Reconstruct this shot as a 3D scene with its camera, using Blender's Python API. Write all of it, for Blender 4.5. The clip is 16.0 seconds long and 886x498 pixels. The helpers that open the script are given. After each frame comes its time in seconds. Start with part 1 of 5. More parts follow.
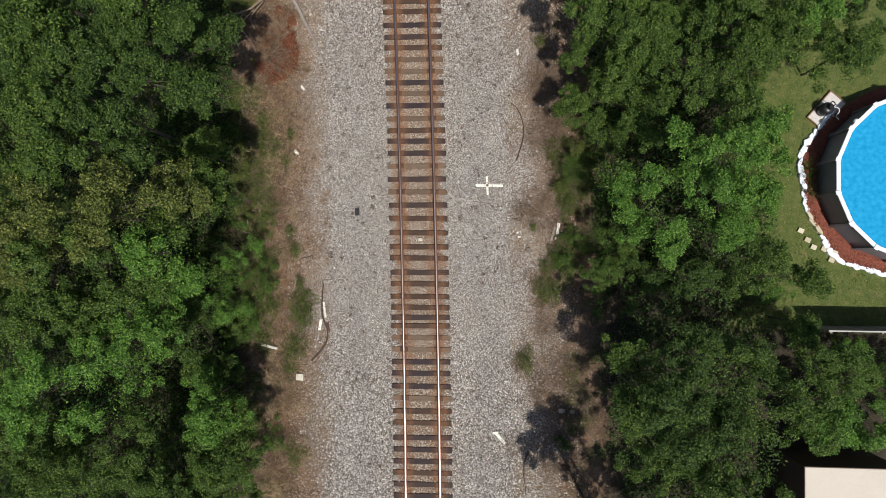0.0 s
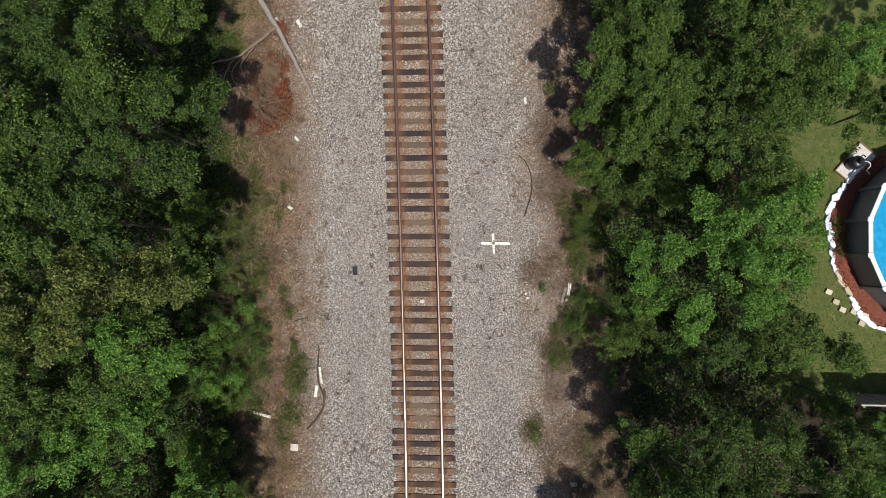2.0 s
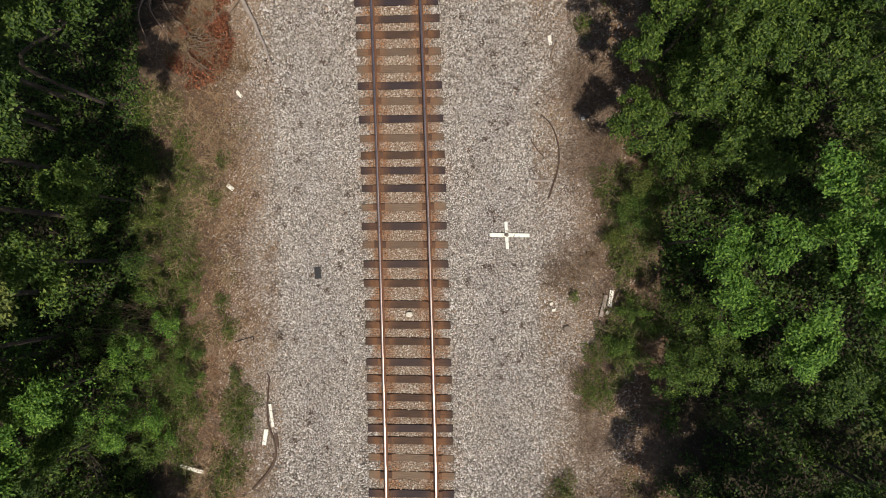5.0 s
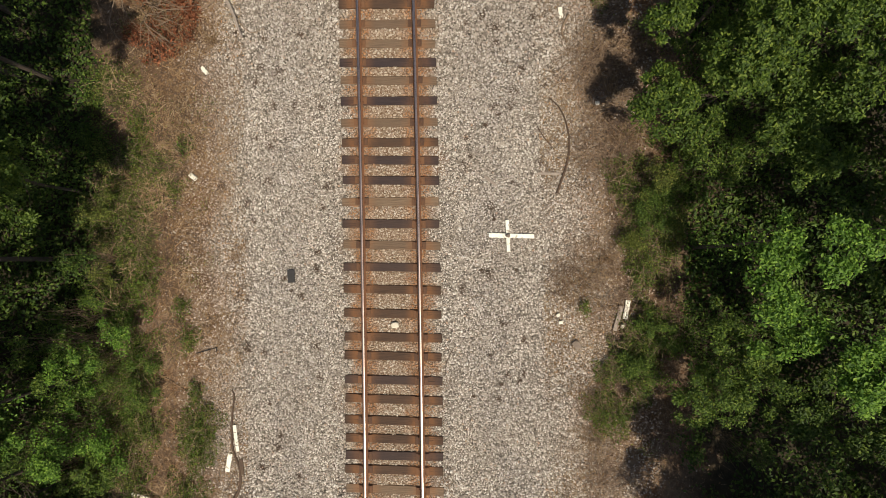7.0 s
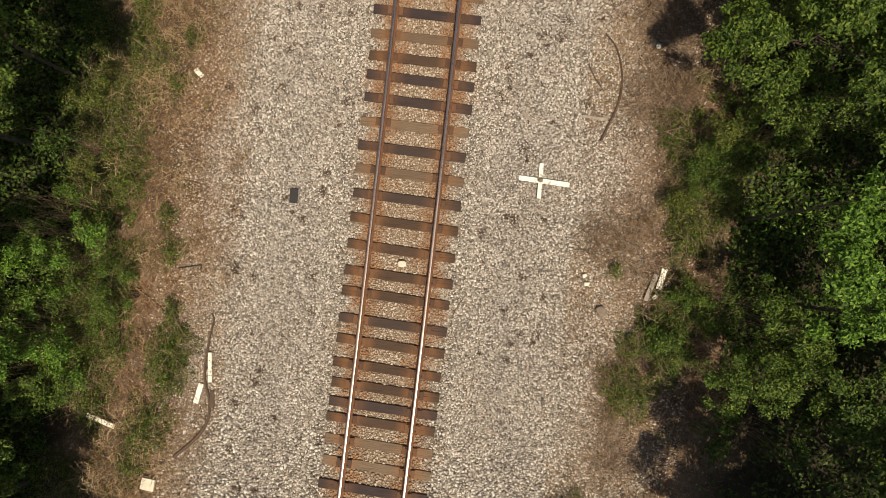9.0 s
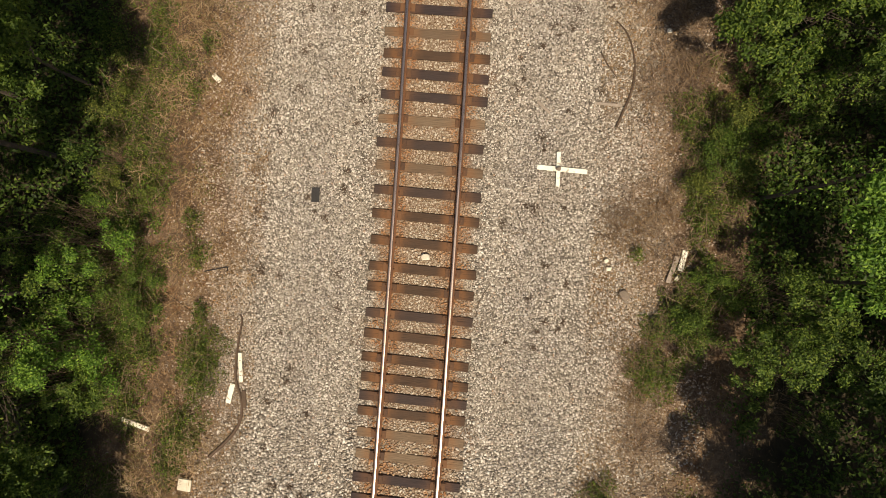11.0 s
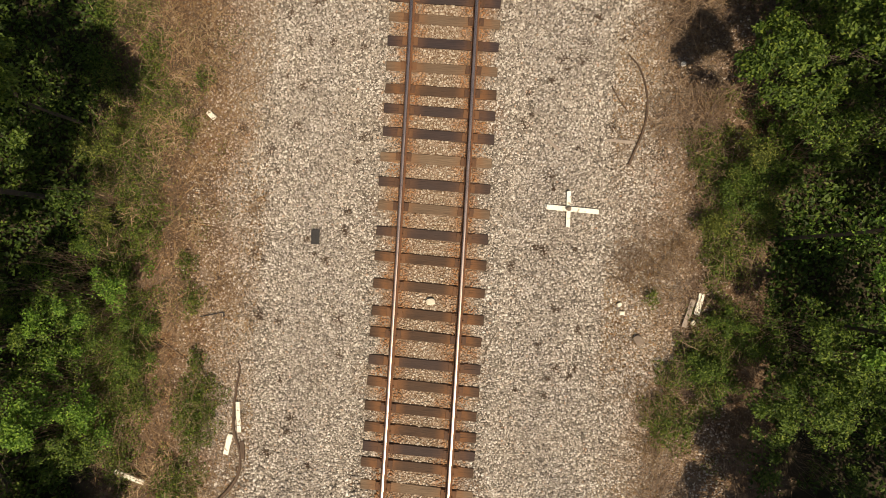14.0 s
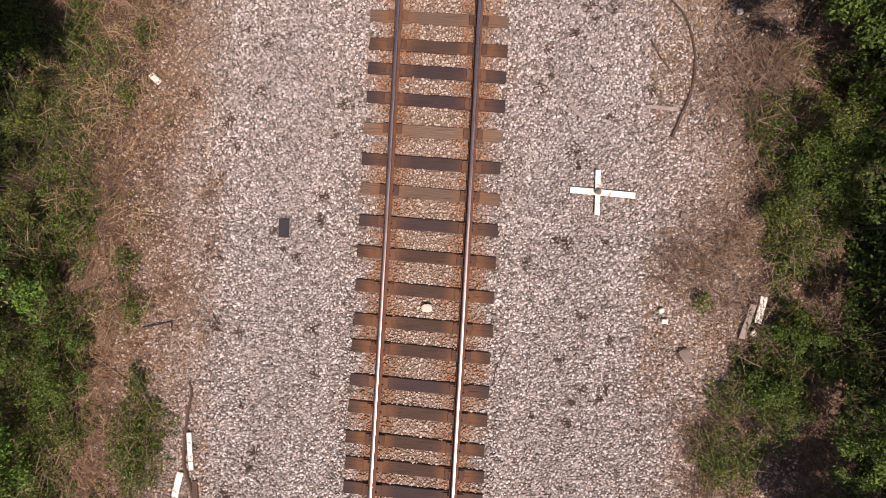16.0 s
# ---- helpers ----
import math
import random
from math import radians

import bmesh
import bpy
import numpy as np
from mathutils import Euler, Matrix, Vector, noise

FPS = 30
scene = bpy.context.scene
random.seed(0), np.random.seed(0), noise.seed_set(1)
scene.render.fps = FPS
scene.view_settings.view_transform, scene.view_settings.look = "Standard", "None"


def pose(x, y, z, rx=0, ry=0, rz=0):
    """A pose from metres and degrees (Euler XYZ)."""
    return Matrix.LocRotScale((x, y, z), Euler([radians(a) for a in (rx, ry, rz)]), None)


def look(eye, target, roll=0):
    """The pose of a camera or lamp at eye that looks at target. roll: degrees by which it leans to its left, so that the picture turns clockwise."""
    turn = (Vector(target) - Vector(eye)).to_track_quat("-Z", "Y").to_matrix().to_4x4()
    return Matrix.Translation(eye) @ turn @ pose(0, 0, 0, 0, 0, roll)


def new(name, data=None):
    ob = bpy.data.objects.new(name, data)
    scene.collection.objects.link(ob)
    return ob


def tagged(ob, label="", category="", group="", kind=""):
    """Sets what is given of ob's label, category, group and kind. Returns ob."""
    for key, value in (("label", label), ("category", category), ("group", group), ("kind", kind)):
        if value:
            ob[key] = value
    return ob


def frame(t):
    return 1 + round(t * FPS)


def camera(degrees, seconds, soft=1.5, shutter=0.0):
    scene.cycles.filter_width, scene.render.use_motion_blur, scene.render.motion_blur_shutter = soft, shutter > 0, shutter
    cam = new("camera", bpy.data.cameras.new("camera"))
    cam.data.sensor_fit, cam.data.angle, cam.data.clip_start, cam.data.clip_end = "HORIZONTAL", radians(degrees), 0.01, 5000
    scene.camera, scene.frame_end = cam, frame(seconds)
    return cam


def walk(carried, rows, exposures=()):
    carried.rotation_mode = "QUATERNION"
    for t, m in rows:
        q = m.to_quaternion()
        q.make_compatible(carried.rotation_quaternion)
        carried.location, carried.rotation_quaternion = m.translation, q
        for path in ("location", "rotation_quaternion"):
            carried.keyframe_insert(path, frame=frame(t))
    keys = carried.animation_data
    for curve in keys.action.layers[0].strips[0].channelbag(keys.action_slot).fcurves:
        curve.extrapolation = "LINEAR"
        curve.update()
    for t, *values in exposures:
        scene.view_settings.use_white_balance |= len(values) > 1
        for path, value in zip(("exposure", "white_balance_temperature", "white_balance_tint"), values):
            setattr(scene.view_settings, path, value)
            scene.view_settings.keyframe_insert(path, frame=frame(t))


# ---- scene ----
EXPOSURES = [(0.0, -0.1, 6150, 10), (4.0, -0.08, 6400, 12), (7.0, 0.02, 7300, 10), (12.5, 0.08, 8500, 11), (14.5, 0.1, 8300, 15), (15.3, 0.14, 7500, 26), (16.0, 0.11, 6950, 32)]
cam = camera(77.0, 16.0, 0.6)
ROWS = [
    (0.0, 2.499, -3.544, 24.547, 1.093, 3.086, 0.533),
    (0.5, 2.331, -1.786, 24.710, 1.060, 3.162, 0.397),
    (1.0, 2.378, -1.091, 24.589, 1.034, 3.222, 0.445),
    (1.5, 2.329, -0.941, 24.268, 1.053, 3.170, 0.416),
    (2.0, 2.296, -0.923, 23.087, 1.045, 3.175, 0.339),
    (2.5, 2.207, -1.030, 21.924, 1.051, 3.186, 0.389),
    (3.0, 2.116, -0.982, 20.763, 1.079, 3.249, 0.291),
    (3.5, 2.137, -1.026, 19.457, 1.084, 3.312, 0.384),
    (4.0, 2.145, -1.007, 18.366, 1.133, 3.283, 0.580),
    (6.5, 2.097, -1.021, 15.272, 1.032, 3.197, -0.404),
    (7.0, 2.234, -0.903, 14.673, 1.062, 3.248, 1.000),
    (7.5, 2.150, -0.872, 13.971, 1.180, 3.190, 6.217),
    (8.0, 2.154, -0.946, 13.385, 1.222, 3.136, 9.704),
    (8.5, 2.497, -1.320, 13.238, 1.314, 3.256, 8.601),
    (9.0, 1.780, -2.358, 13.121, 1.164, 2.973, 8.382),
    (9.2, 1.329, -2.754, 13.144, 1.221, 2.830, 7.750),
    (11.3, 1.368, -2.499, 13.382, 0.974, 3.417, 5.777),
    (11.5, 1.313, -2.346, 13.418, 1.021, 3.330, 5.716),
    (12.0, 1.318, -2.232, 13.318, 1.002, 3.346, 5.734),
    (12.5, 1.136, -1.615, 13.293, 0.969, 3.317, 5.570),
    (13.0, 1.359, -1.686, 13.181, 1.045, 3.377, 5.458),
    (13.5, 1.132, -1.651, 13.097, 1.032, 3.304, 5.342),
    (14.0, 1.074, -1.601, 12.793, 0.997, 3.259, 5.429),
    (14.5, 0.938, -1.791, 11.986, 0.983, 3.101, 5.406),
    (15.0, 0.986, -1.876, 11.394, 1.119, 3.005, 5.471),
    (15.5, 0.932, -1.855, 10.791, 0.842, 3.086, 5.292),
    (16.0, 0.913, -1.653, 10.303, 0.763, 3.021, 5.206),
]
walk(cam, [(t, pose(x, y, z, rx, ry, rz)) for t, x, y, z, rx, ry, rz in ROWS], EXPOSURES)


# ---- world and sun ----
SUN = Vector((0.45, -0.89, 0.0)).normalized() * math.cos(radians(63)) + Vector((0, 0, math.sin(radians(63))))
world = bpy.data.worlds.new("sky")
scene.world = world
world.use_nodes = True
sky = world.node_tree.nodes.new("ShaderNodeTexSky")
sky.sky_type, sky.sun_disc = "NISHITA", False
sky.sun_elevation, sky.sun_rotation = radians(63), math.atan2(SUN.x, SUN.y)
sky.air_density, sky.dust_density = 1.0, 1.5
bg = world.node_tree.nodes["Background"]
bg.inputs["Strength"].default_value = 0.085
world.node_tree.links.new(sky.outputs[0], bg.inputs[0])
sun_data = bpy.data.lights.new("sun", "SUN")
sun_data.energy, sun_data.angle, sun_data.color = 4.8, radians(0.55), (1.0, 0.95, 0.87)
sun = new("sun", sun_data)
sun.matrix_world = look(SUN * 60, (0, 0, 0))

# ---- materials ----


class Nodes:
    """A small builder for one procedural material."""

    def __init__(self, name):
        self.mat = bpy.data.materials.new(name)
        self.mat.use_nodes = True
        self.tree = self.mat.node_tree
        self.bsdf = self.tree.nodes["Principled BSDF"]
        self.coord = self.node("ShaderNodeTexCoord").outputs["Object"]

    def node(self, kind):
        return self.tree.nodes.new(kind)

    def put(self, value, socket):
        if isinstance(value, bpy.types.NodeSocket):
            self.tree.links.new(value, socket)
        elif isinstance(value, tuple):
            socket.default_value = (*value, 1.0)[:4]
        else:
            socket.default_value = value

    def noise(self, scale, detail=4.0, rough=0.55, vector=None):
        n = self.node("ShaderNodeTexNoise")
        n.inputs["Scale"].default_value, n.inputs["Detail"].default_value, n.inputs["Roughness"].default_value = scale, detail, rough
        self.put(vector or self.coord, n.inputs["Vector"])
        return n.outputs[0]

    def cells(self, scale, output="Distance"):
        n = self.node("ShaderNodeTexVoronoi")
        n.inputs["Scale"].default_value = scale
        self.put(self.coord, n.inputs["Vector"])
        return n.outputs[output]

    def stretched(self, sx, sy, sz):
        n = self.node("ShaderNodeMapping")
        self.put(self.coord, n.inputs[0])
        n.inputs["Scale"].default_value = (sx, sy, sz)
        return n.outputs[0]

    def ramp(self, value, stops):
        n = self.node("ShaderNodeValToRGB")
        while len(n.color_ramp.elements) < len(stops):
            n.color_ramp.elements.new(0.5)
        for e, (p, c) in zip(n.color_ramp.elements, stops):
            e.position, e.color = p, (*c, 1.0)
        self.put(value, n.inputs[0])
        return n.outputs[0]

    def grey(self, value, low, high, a=0.0, b=1.0):
        n = self.node("ShaderNodeMapRange")
        n.interpolation_type = "SMOOTHSTEP"
        self.put(value, n.inputs[0])
        n.inputs[1].default_value, n.inputs[2].default_value, n.inputs[3].default_value, n.inputs[4].default_value = low, high, a, b
        return n.outputs[0]

    def math(self, kind, a, b=0.0):
        n = self.node("ShaderNodeMath")
        n.operation = kind
        self.put(a, n.inputs[0])
        self.put(b, n.inputs[1])
        return n.outputs[0]

    def mix(self, factor, a, b, kind="MIX"):
        n = self.node("ShaderNodeMix")
        n.data_type, n.blend_type = "RGBA", kind
        self.put(factor, n.inputs[0])
        self.put(a, n.inputs[6])
        self.put(b, n.inputs[7])
        return n.outputs[2]

    def axis(self, which):
        n = self.node("ShaderNodeSeparateXYZ")
        self.put(self.coord, n.inputs[0])
        return n.outputs[which]

    def island(self):
        return self.node("ShaderNodeNewGeometry").outputs["Random Per Island"]

    def own(self):
        return self.node("ShaderNodeObjectInfo").outputs["Random"]

    def finish(self, colour, rough=0.8, bump=None, strength=0.4, distance=0.02, metal=0.0, specular=0.4):
        self.put(colour, self.bsdf.inputs["Base Color"])
        self.put(rough, self.bsdf.inputs["Roughness"])
        self.put(metal, self.bsdf.inputs["Metallic"])
        self.bsdf.inputs["Specular IOR Level"].default_value = specular
        if bump is not None:
            n = self.node("ShaderNodeBump")
            n.inputs["Strength"].default_value, n.inputs["Distance"].default_value = strength, distance
            self.put(bump, n.inputs["Height"])
            self.tree.links.new(n.outputs[0], self.bsdf.inputs["Normal"])
        return self.mat


def track_offset(n, east=0.0):
    """Distance across from the track's centre line, in a material; east: how much less it counts on that side."""
    y = n.axis(1)
    bent = n.math("POWER", n.math("ADD", y, 3.0), 2.0)
    centre = n.math("ADD", n.math("MULTIPLY", y, -0.0338), n.math("MULTIPLY", bent, -0.0006))
    across = n.math("SUBTRACT", n.axis(0), centre)
    return n.math("SUBTRACT", n.math("ABSOLUTE", across), n.grey(across, 1.5, 3.5, 0.0, east))


def make_ground():
    n = Nodes("verge_soil")
    off = track_offset(n)
    wob = n.math("ADD", off, n.grey(n.noise(0.9, 5), 0.2, 0.8, -0.7, 0.7))
    fine = n.noise(38, 6, 0.7)
    soil = n.ramp(n.noise(1.1, 6, 0.65), [(0.28, (0.07, 0.05, 0.035)), (0.45, (0.16, 0.106, 0.070)), (0.58, (0.28, 0.205, 0.145)), (0.66, (0.24, 0.125, 0.062)), (0.76, (0.12, 0.066, 0.037))])
    soil = n.mix(n.grey(fine, 0.35, 0.7), soil, (0.42, 0.33, 0.24), "OVERLAY")
    soil = n.mix(n.grey(n.noise(9, 5, 0.75), 0.42, 0.62, 0.6, 0.0), soil, (0.075, 0.046, 0.028))
    soil = n.mix(n.grey(n.cells(22), 0.0, 0.32, 0.8, 0.0), soil, (0.48, 0.41, 0.33))
    # Gravel fines, coloured darker to deepen the shade in gaps between stones.
    shaded_fines = n.ramp(n.cells(24, "Color"), [(0.1, (0.07, 0.06, 0.05)), (0.45, (0.20, 0.175, 0.145)), (0.9, (0.46, 0.41, 0.35))])
    edge = n.math("ADD", track_offset(n, 0.9), n.grey(n.noise(0.9, 5), 0.2, 0.8, -0.7, 0.7))
    both = n.mix(n.grey(edge, 4.3, 5.6), shaded_fines, soil)
    rust = n.grey(wob, 0.6, 1.5, 0.5, 0.0)
    both = n.mix(rust, both, (0.21, 0.105, 0.045))
    lawn = n.ramp(n.noise(3.0, 7, 0.7), [(0.3, (0.07, 0.10, 0.024)), (0.5, (0.12, 0.14, 0.036)), (0.62, (0.17, 0.165, 0.055)), (0.75, (0.30, 0.19, 0.09))])
    lawn = n.mix(n.grey(n.noise(60, 3), 0.3, 0.7, 0.0, 0.4), lawn, (0.05, 0.075, 0.02))
    # Leaf litter, with the deep shade under the trees put into its colour.
    shaded_duff = n.ramp(n.noise(2.0, 6, 0.7), [(0.3, (0.020, 0.018, 0.012)), (0.7, (0.062, 0.050, 0.030))])
    both = n.mix(n.grey(wob, 7.2, 8.6), both, shaded_duff)
    both = n.mix(n.grey(n.math("ADD", n.axis(0), n.grey(n.noise(0.6), 0.2, 0.8, -1.2, 1.2)), 13.2, 15.0), both, n.mix(n.grey(n.axis(1), -6.7, -6.1), shaded_duff, lawn))
    return n.finish(both, 0.93, n.math("ADD", n.noise(24, 6, 0.7), n.noise(110, 3)), 0.7, 0.03, specular=0.2)


def make_stone():
    n = Nodes("limestone_ballast")
    r = n.island()
    c = n.ramp(r, [(0.0, (0.12, 0.10, 0.085)), (0.22, (0.27, 0.235, 0.20)), (0.45, (0.49, 0.44, 0.385)), (0.72, (0.66, 0.61, 0.545)), (0.95, (0.84, 0.81, 0.75)), (1.0, (0.46, 0.30, 0.20))])
    band = n.math("ABSOLUTE", n.math("SUBTRACT", n.math("ADD", track_offset(n), n.grey(n.noise(0.7, 4), 0.25, 0.75, -0.7, 0.7)), 2.75))
    c = n.mix(n.grey(band, 0.2, 0.9, 0.42, 0.0), c, n.mix(0.5, c, (0.24, 0.24, 0.26)))
    c = n.mix(n.grey(n.noise(0.45, 3), 0.5, 0.66, 0.0, 0.35), c, n.mix(0.5, c, (0.34, 0.26, 0.17)))
    c = n.mix(n.grey(n.noise(90, 3), 0.3, 0.75, 0.0, 0.35), c, (0.20, 0.16, 0.13))
    # Brown dirt, deepened northward to paint in the lens's darker upper edge.
    dirt_and_vignette = n.math("MULTIPLY", n.grey(n.axis(1), 0.5, 6.5, 0.0, 0.75), n.grey(n.noise(0.8, 5), 0.3, 0.62, 0.25, 1.0))
    c = n.mix(dirt_and_vignette, c, n.mix(0.45, c, (0.19, 0.145, 0.105)))
    off = track_offset(n)
    wob = n.math("ADD", off, n.grey(n.noise(1.3, 4), 0.25, 0.75, -0.35, 0.35))
    near_rail = n.math("ADD", n.math("ABSOLUTE", n.math("SUBTRACT", off, 0.74)), n.grey(n.noise(2.6, 5), 0.25, 0.75, -0.22, 0.22))
    c = n.mix(n.grey(wob, 0.9, 1.35, 0.42, 0.0), c, (0.40, 0.29, 0.17))
    c = n.mix(n.grey(near_rail, 0.10, 0.50, 0.82, 0.0), c, n.mix(n.grey(n.noise(9, 4), 0.35, 0.65), (0.27, 0.100, 0.030), (0.38, 0.19, 0.08)))
    edge = n.math("ADD", track_offset(n, 0.5), n.grey(n.noise(1.3, 4), 0.25, 0.75, -0.5, 0.5))
    c = n.mix(n.grey(edge, 3.9, 5.0, 0.0, 0.6), c, n.mix(0.65, c, n.mix(n.grey(n.noise(1.6, 5), 0.42, 0.62), (0.30, 0.20, 0.12), (0.27, 0.125, 0.055))))
    return n.finish(c, 0.85, n.noise(130, 3), 0.3, 0.005, specular=0.3)


def make_wood_tie(name, low, high, rusty):
    n = Nodes(name)
    v = n.stretched(1.2, 26, 26)
    grain = n.noise(1.6, 6, 0.65, v)
    c = n.ramp(grain, [(0.3, low), (0.7, high)])
    c = n.mix(n.grey(n.own(), 0.0, 1.0, 0.0, 0.4), c, (0.070, 0.047, 0.034))
    near_rail = n.math("ABSOLUTE", n.math("SUBTRACT", n.math("ABSOLUTE", n.axis(0)), 0.78))
    stain = n.math("MULTIPLY", n.grey(near_rail, 0.14, 0.5, 1.0, 0.15), n.grey(n.noise(3.5, 4), 0.3, 0.6, 0.3, 1.0))
    c = n.mix(n.math("MULTIPLY", stain, rusty), c, (0.24, 0.105, 0.042))
    c = n.mix(n.grey(n.noise(1.0, 2, 0.5, n.stretched(1.5, 60, 60)), 0.62, 0.7, 0.0, 0.7), c, (0.018, 0.013, 0.01))
    return n.finish(c, 0.88, grain, 0.8, 0.012, specular=0.25)


def make_leaf(name, dark, mid, light, gloss=0.5):
    n = Nodes(name)
    c = n.ramp(n.island(), [(0.0, (dark[0] * 0.7, dark[1] * 0.7, dark[2] * 0.7)), (0.5, mid), (0.85, (light[0] * 1.15, light[1] * 1.12, light[2] * 1.1)), (1.0, (light[0] * 1.8, light[1] * 1.5, light[2] * 1.5))])
    c = n.mix(n.grey(n.noise(0.7, 3), 0.35, 0.7, 0.0, 0.4), c, n.mix(0.4, c, light))
    n.finish(c, gloss + 0.08, specular=0.28)
    thin = n.node("ShaderNodeBsdfTranslucent")
    n.put(n.mix(0.5, c, (light[0] * 1.4, light[1] * 1.4, light[2])), thin.inputs[0])
    blend = n.node("ShaderNodeMixShader")
    blend.inputs[0].default_value = 0.32
    n.tree.links.new(n.bsdf.outputs[0], blend.inputs[1])
    n.tree.links.new(thin.outputs[0], blend.inputs[2])
    n.tree.links.new(blend.outputs[0], n.tree.nodes["Material Output"].inputs[0])
    return n.mat


def make_plain(name, low, high, scale=12.0, rough=0.7, bump=0.3, metal=0.0, dist=0.006, specular=0.4, spots=None, own=False, island=False):
    """Two tones in coarse and fine noise, with optional darker spots."""
    n = Nodes(name)
    coarse = n.math("ADD", n.math("MULTIPLY", n.noise(scale, 5, 0.6), 0.6), n.math("MULTIPLY", n.noise(scale * 7, 4, 0.6), 0.4))
    if own or island:
        coarse = n.math("ADD", coarse, n.math("MULTIPLY", n.math("SUBTRACT", n.island() if island else n.own(), 0.5), 0.5))
    c = n.ramp(coarse, [(0.3, low), (0.7, high)])
    if spots:
        c = n.mix(n.grey(n.noise(scale * 2.3, 3), 0.58, 0.68), c, spots)
    return n.finish(c, n.grey(coarse, 0.2, 0.8, rough * 0.9, min(1.0, rough * 1.15)), coarse, bump, dist, metal, specular)


def make_rail():
    """Polished running band on top of a rusty rail."""
    n = Nodes("rail_head_steel")
    streak = n.noise(3.0, 4, 0.6, n.stretched(40, 0.6, 1))
    c = n.ramp(streak, [(0.3, (0.47, 0.33, 0.26)), (0.7, (0.67, 0.54, 0.47))])
    return n.finish(c, n.grey(streak, 0.2, 0.8, 0.24, 0.35), streak, 0.05, 0.002, 1.0)


M_GROUND = make_ground()
M_STONE = make_stone()
M_TIE_DARK = make_wood_tie("creosoted_tie_wood", (0.018, 0.015, 0.018), (0.048, 0.038, 0.040), 0.3)
M_TIE_MID = make_wood_tie("weathered_tie_wood", (0.026, 0.018, 0.014), (0.074, 0.049, 0.036), 0.6)
M_TIE_PALE = make_wood_tie("bleached_tie_wood", (0.085, 0.062, 0.043), (0.22, 0.160, 0.108), 0.5)
M_RUST = make_plain("rusty_rail_steel", (0.075, 0.034, 0.02), (0.20, 0.088, 0.042), 9, 0.85, 0.5, 0.15)
M_PLATE = make_plain("rusty_plate_steel", (0.07, 0.036, 0.022), (0.16, 0.080, 0.042), 14, 0.85, 0.5, 0.1, own=True)
M_RAIL = make_rail()
M_LEAF_DARK = make_leaf("deep_green_leaf", (0.018, 0.041, 0.008), (0.042, 0.084, 0.013), (0.080, 0.132, 0.023))
M_LEAF_MID = make_leaf("oak_green_leaf", (0.022, 0.050, 0.009), (0.056, 0.108, 0.015), (0.110, 0.170, 0.028))
M_LEAF_BRIGHT = make_leaf("bright_green_leaf", (0.034, 0.090, 0.015), (0.084, 0.182, 0.024), (0.145, 0.265, 0.040))
M_LEAF_OLIVE = make_leaf("olive_green_leaf", (0.038, 0.054, 0.012), (0.082, 0.112, 0.022), (0.165, 0.195, 0.042))
M_LEAF_RED = make_leaf("rusty_dead_leaf", (0.09, 0.03, 0.016), (0.20, 0.072, 0.036), (0.30, 0.13, 0.07), 0.8)
M_LEAF_DRY = make_leaf("dry_brown_leaf", (0.10, 0.055, 0.025), (0.19, 0.11, 0.055), (0.27, 0.18, 0.10), 0.7)
M_BARK = make_plain("grey_brown_bark", (0.04, 0.03, 0.023), (0.11, 0.085, 0.065), 8, 0.9, 0.8, dist=0.02)
M_TWIG = make_plain("dry_twig_wood", (0.10, 0.062, 0.04), (0.26, 0.185, 0.125), 6, 0.9, 0.2, island=True)
M_STRAW = make_plain("dead_grass_straw", (0.20, 0.12, 0.06), (0.42, 0.31, 0.19), 2, 0.9, 0.1, island=True)
M_RUSTGRASS = make_plain("rusty_dead_grass", (0.12, 0.068, 0.035), (0.36, 0.235, 0.125), 2, 0.9, 0.1, island=True)
M_WHITE = make_plain("chipped_white_paint", (0.72, 0.70, 0.57), (0.86, 0.85, 0.75), 5, 0.7, 0.2, spots=(0.42, 0.38, 0.30))
M_CREAM = make_plain("aged_white_board", (0.66, 0.62, 0.50), (0.82, 0.79, 0.70), 7, 0.8, 0.3, spots=(0.16, 0.13, 0.10))
M_OLDWOOD = make_plain("weathered_grey_wood", (0.20, 0.165, 0.135), (0.37, 0.31, 0.26), 9, 0.9, 0.6)
M_TAR = make_plain("black_rubber_sheet", (0.016, 0.015, 0.016), (0.034, 0.032, 0.032), 15, 0.7, 0.3)
M_BRANCH = make_plain("bare_branch_wood", (0.13, 0.085, 0.055), (0.27, 0.20, 0.14), 9, 0.9, 0.5)
M_DARKROOT = make_plain("wet_dark_wood", (0.05, 0.032, 0.022), (0.12, 0.08, 0.055), 9, 0.85, 0.5)
M_ROCK = make_plain("brown_field_rock", (0.12, 0.095, 0.075), (0.24, 0.19, 0.15), 11, 0.9, 0.7)
M_PALEROCK = make_plain("pale_limestone", (0.46, 0.41, 0.31), (0.70, 0.65, 0.54), 9, 0.85, 0.5)

# ---- geometry helpers ----
RNG = np.random.default_rng(7)


def raw_mesh(name, verts, faces):
    """A mesh from arrays: verts (n, 3), faces (m, k)."""
    verts, faces = np.asarray(verts, dtype=np.float32), np.asarray(faces, dtype=np.int32)
    me, k = bpy.data.meshes.new(name), faces.shape[1]
    me.vertices.add(len(verts))
    me.vertices.foreach_set("co", verts.ravel())
    me.loops.add(faces.size)
    me.loops.foreach_set("vertex_index", faces.ravel())
    me.polygons.add(len(faces))
    me.polygons.foreach_set("loop_start", np.arange(0, faces.size, k, dtype=np.int32))
    me.update(calc_edges=True)
    return me


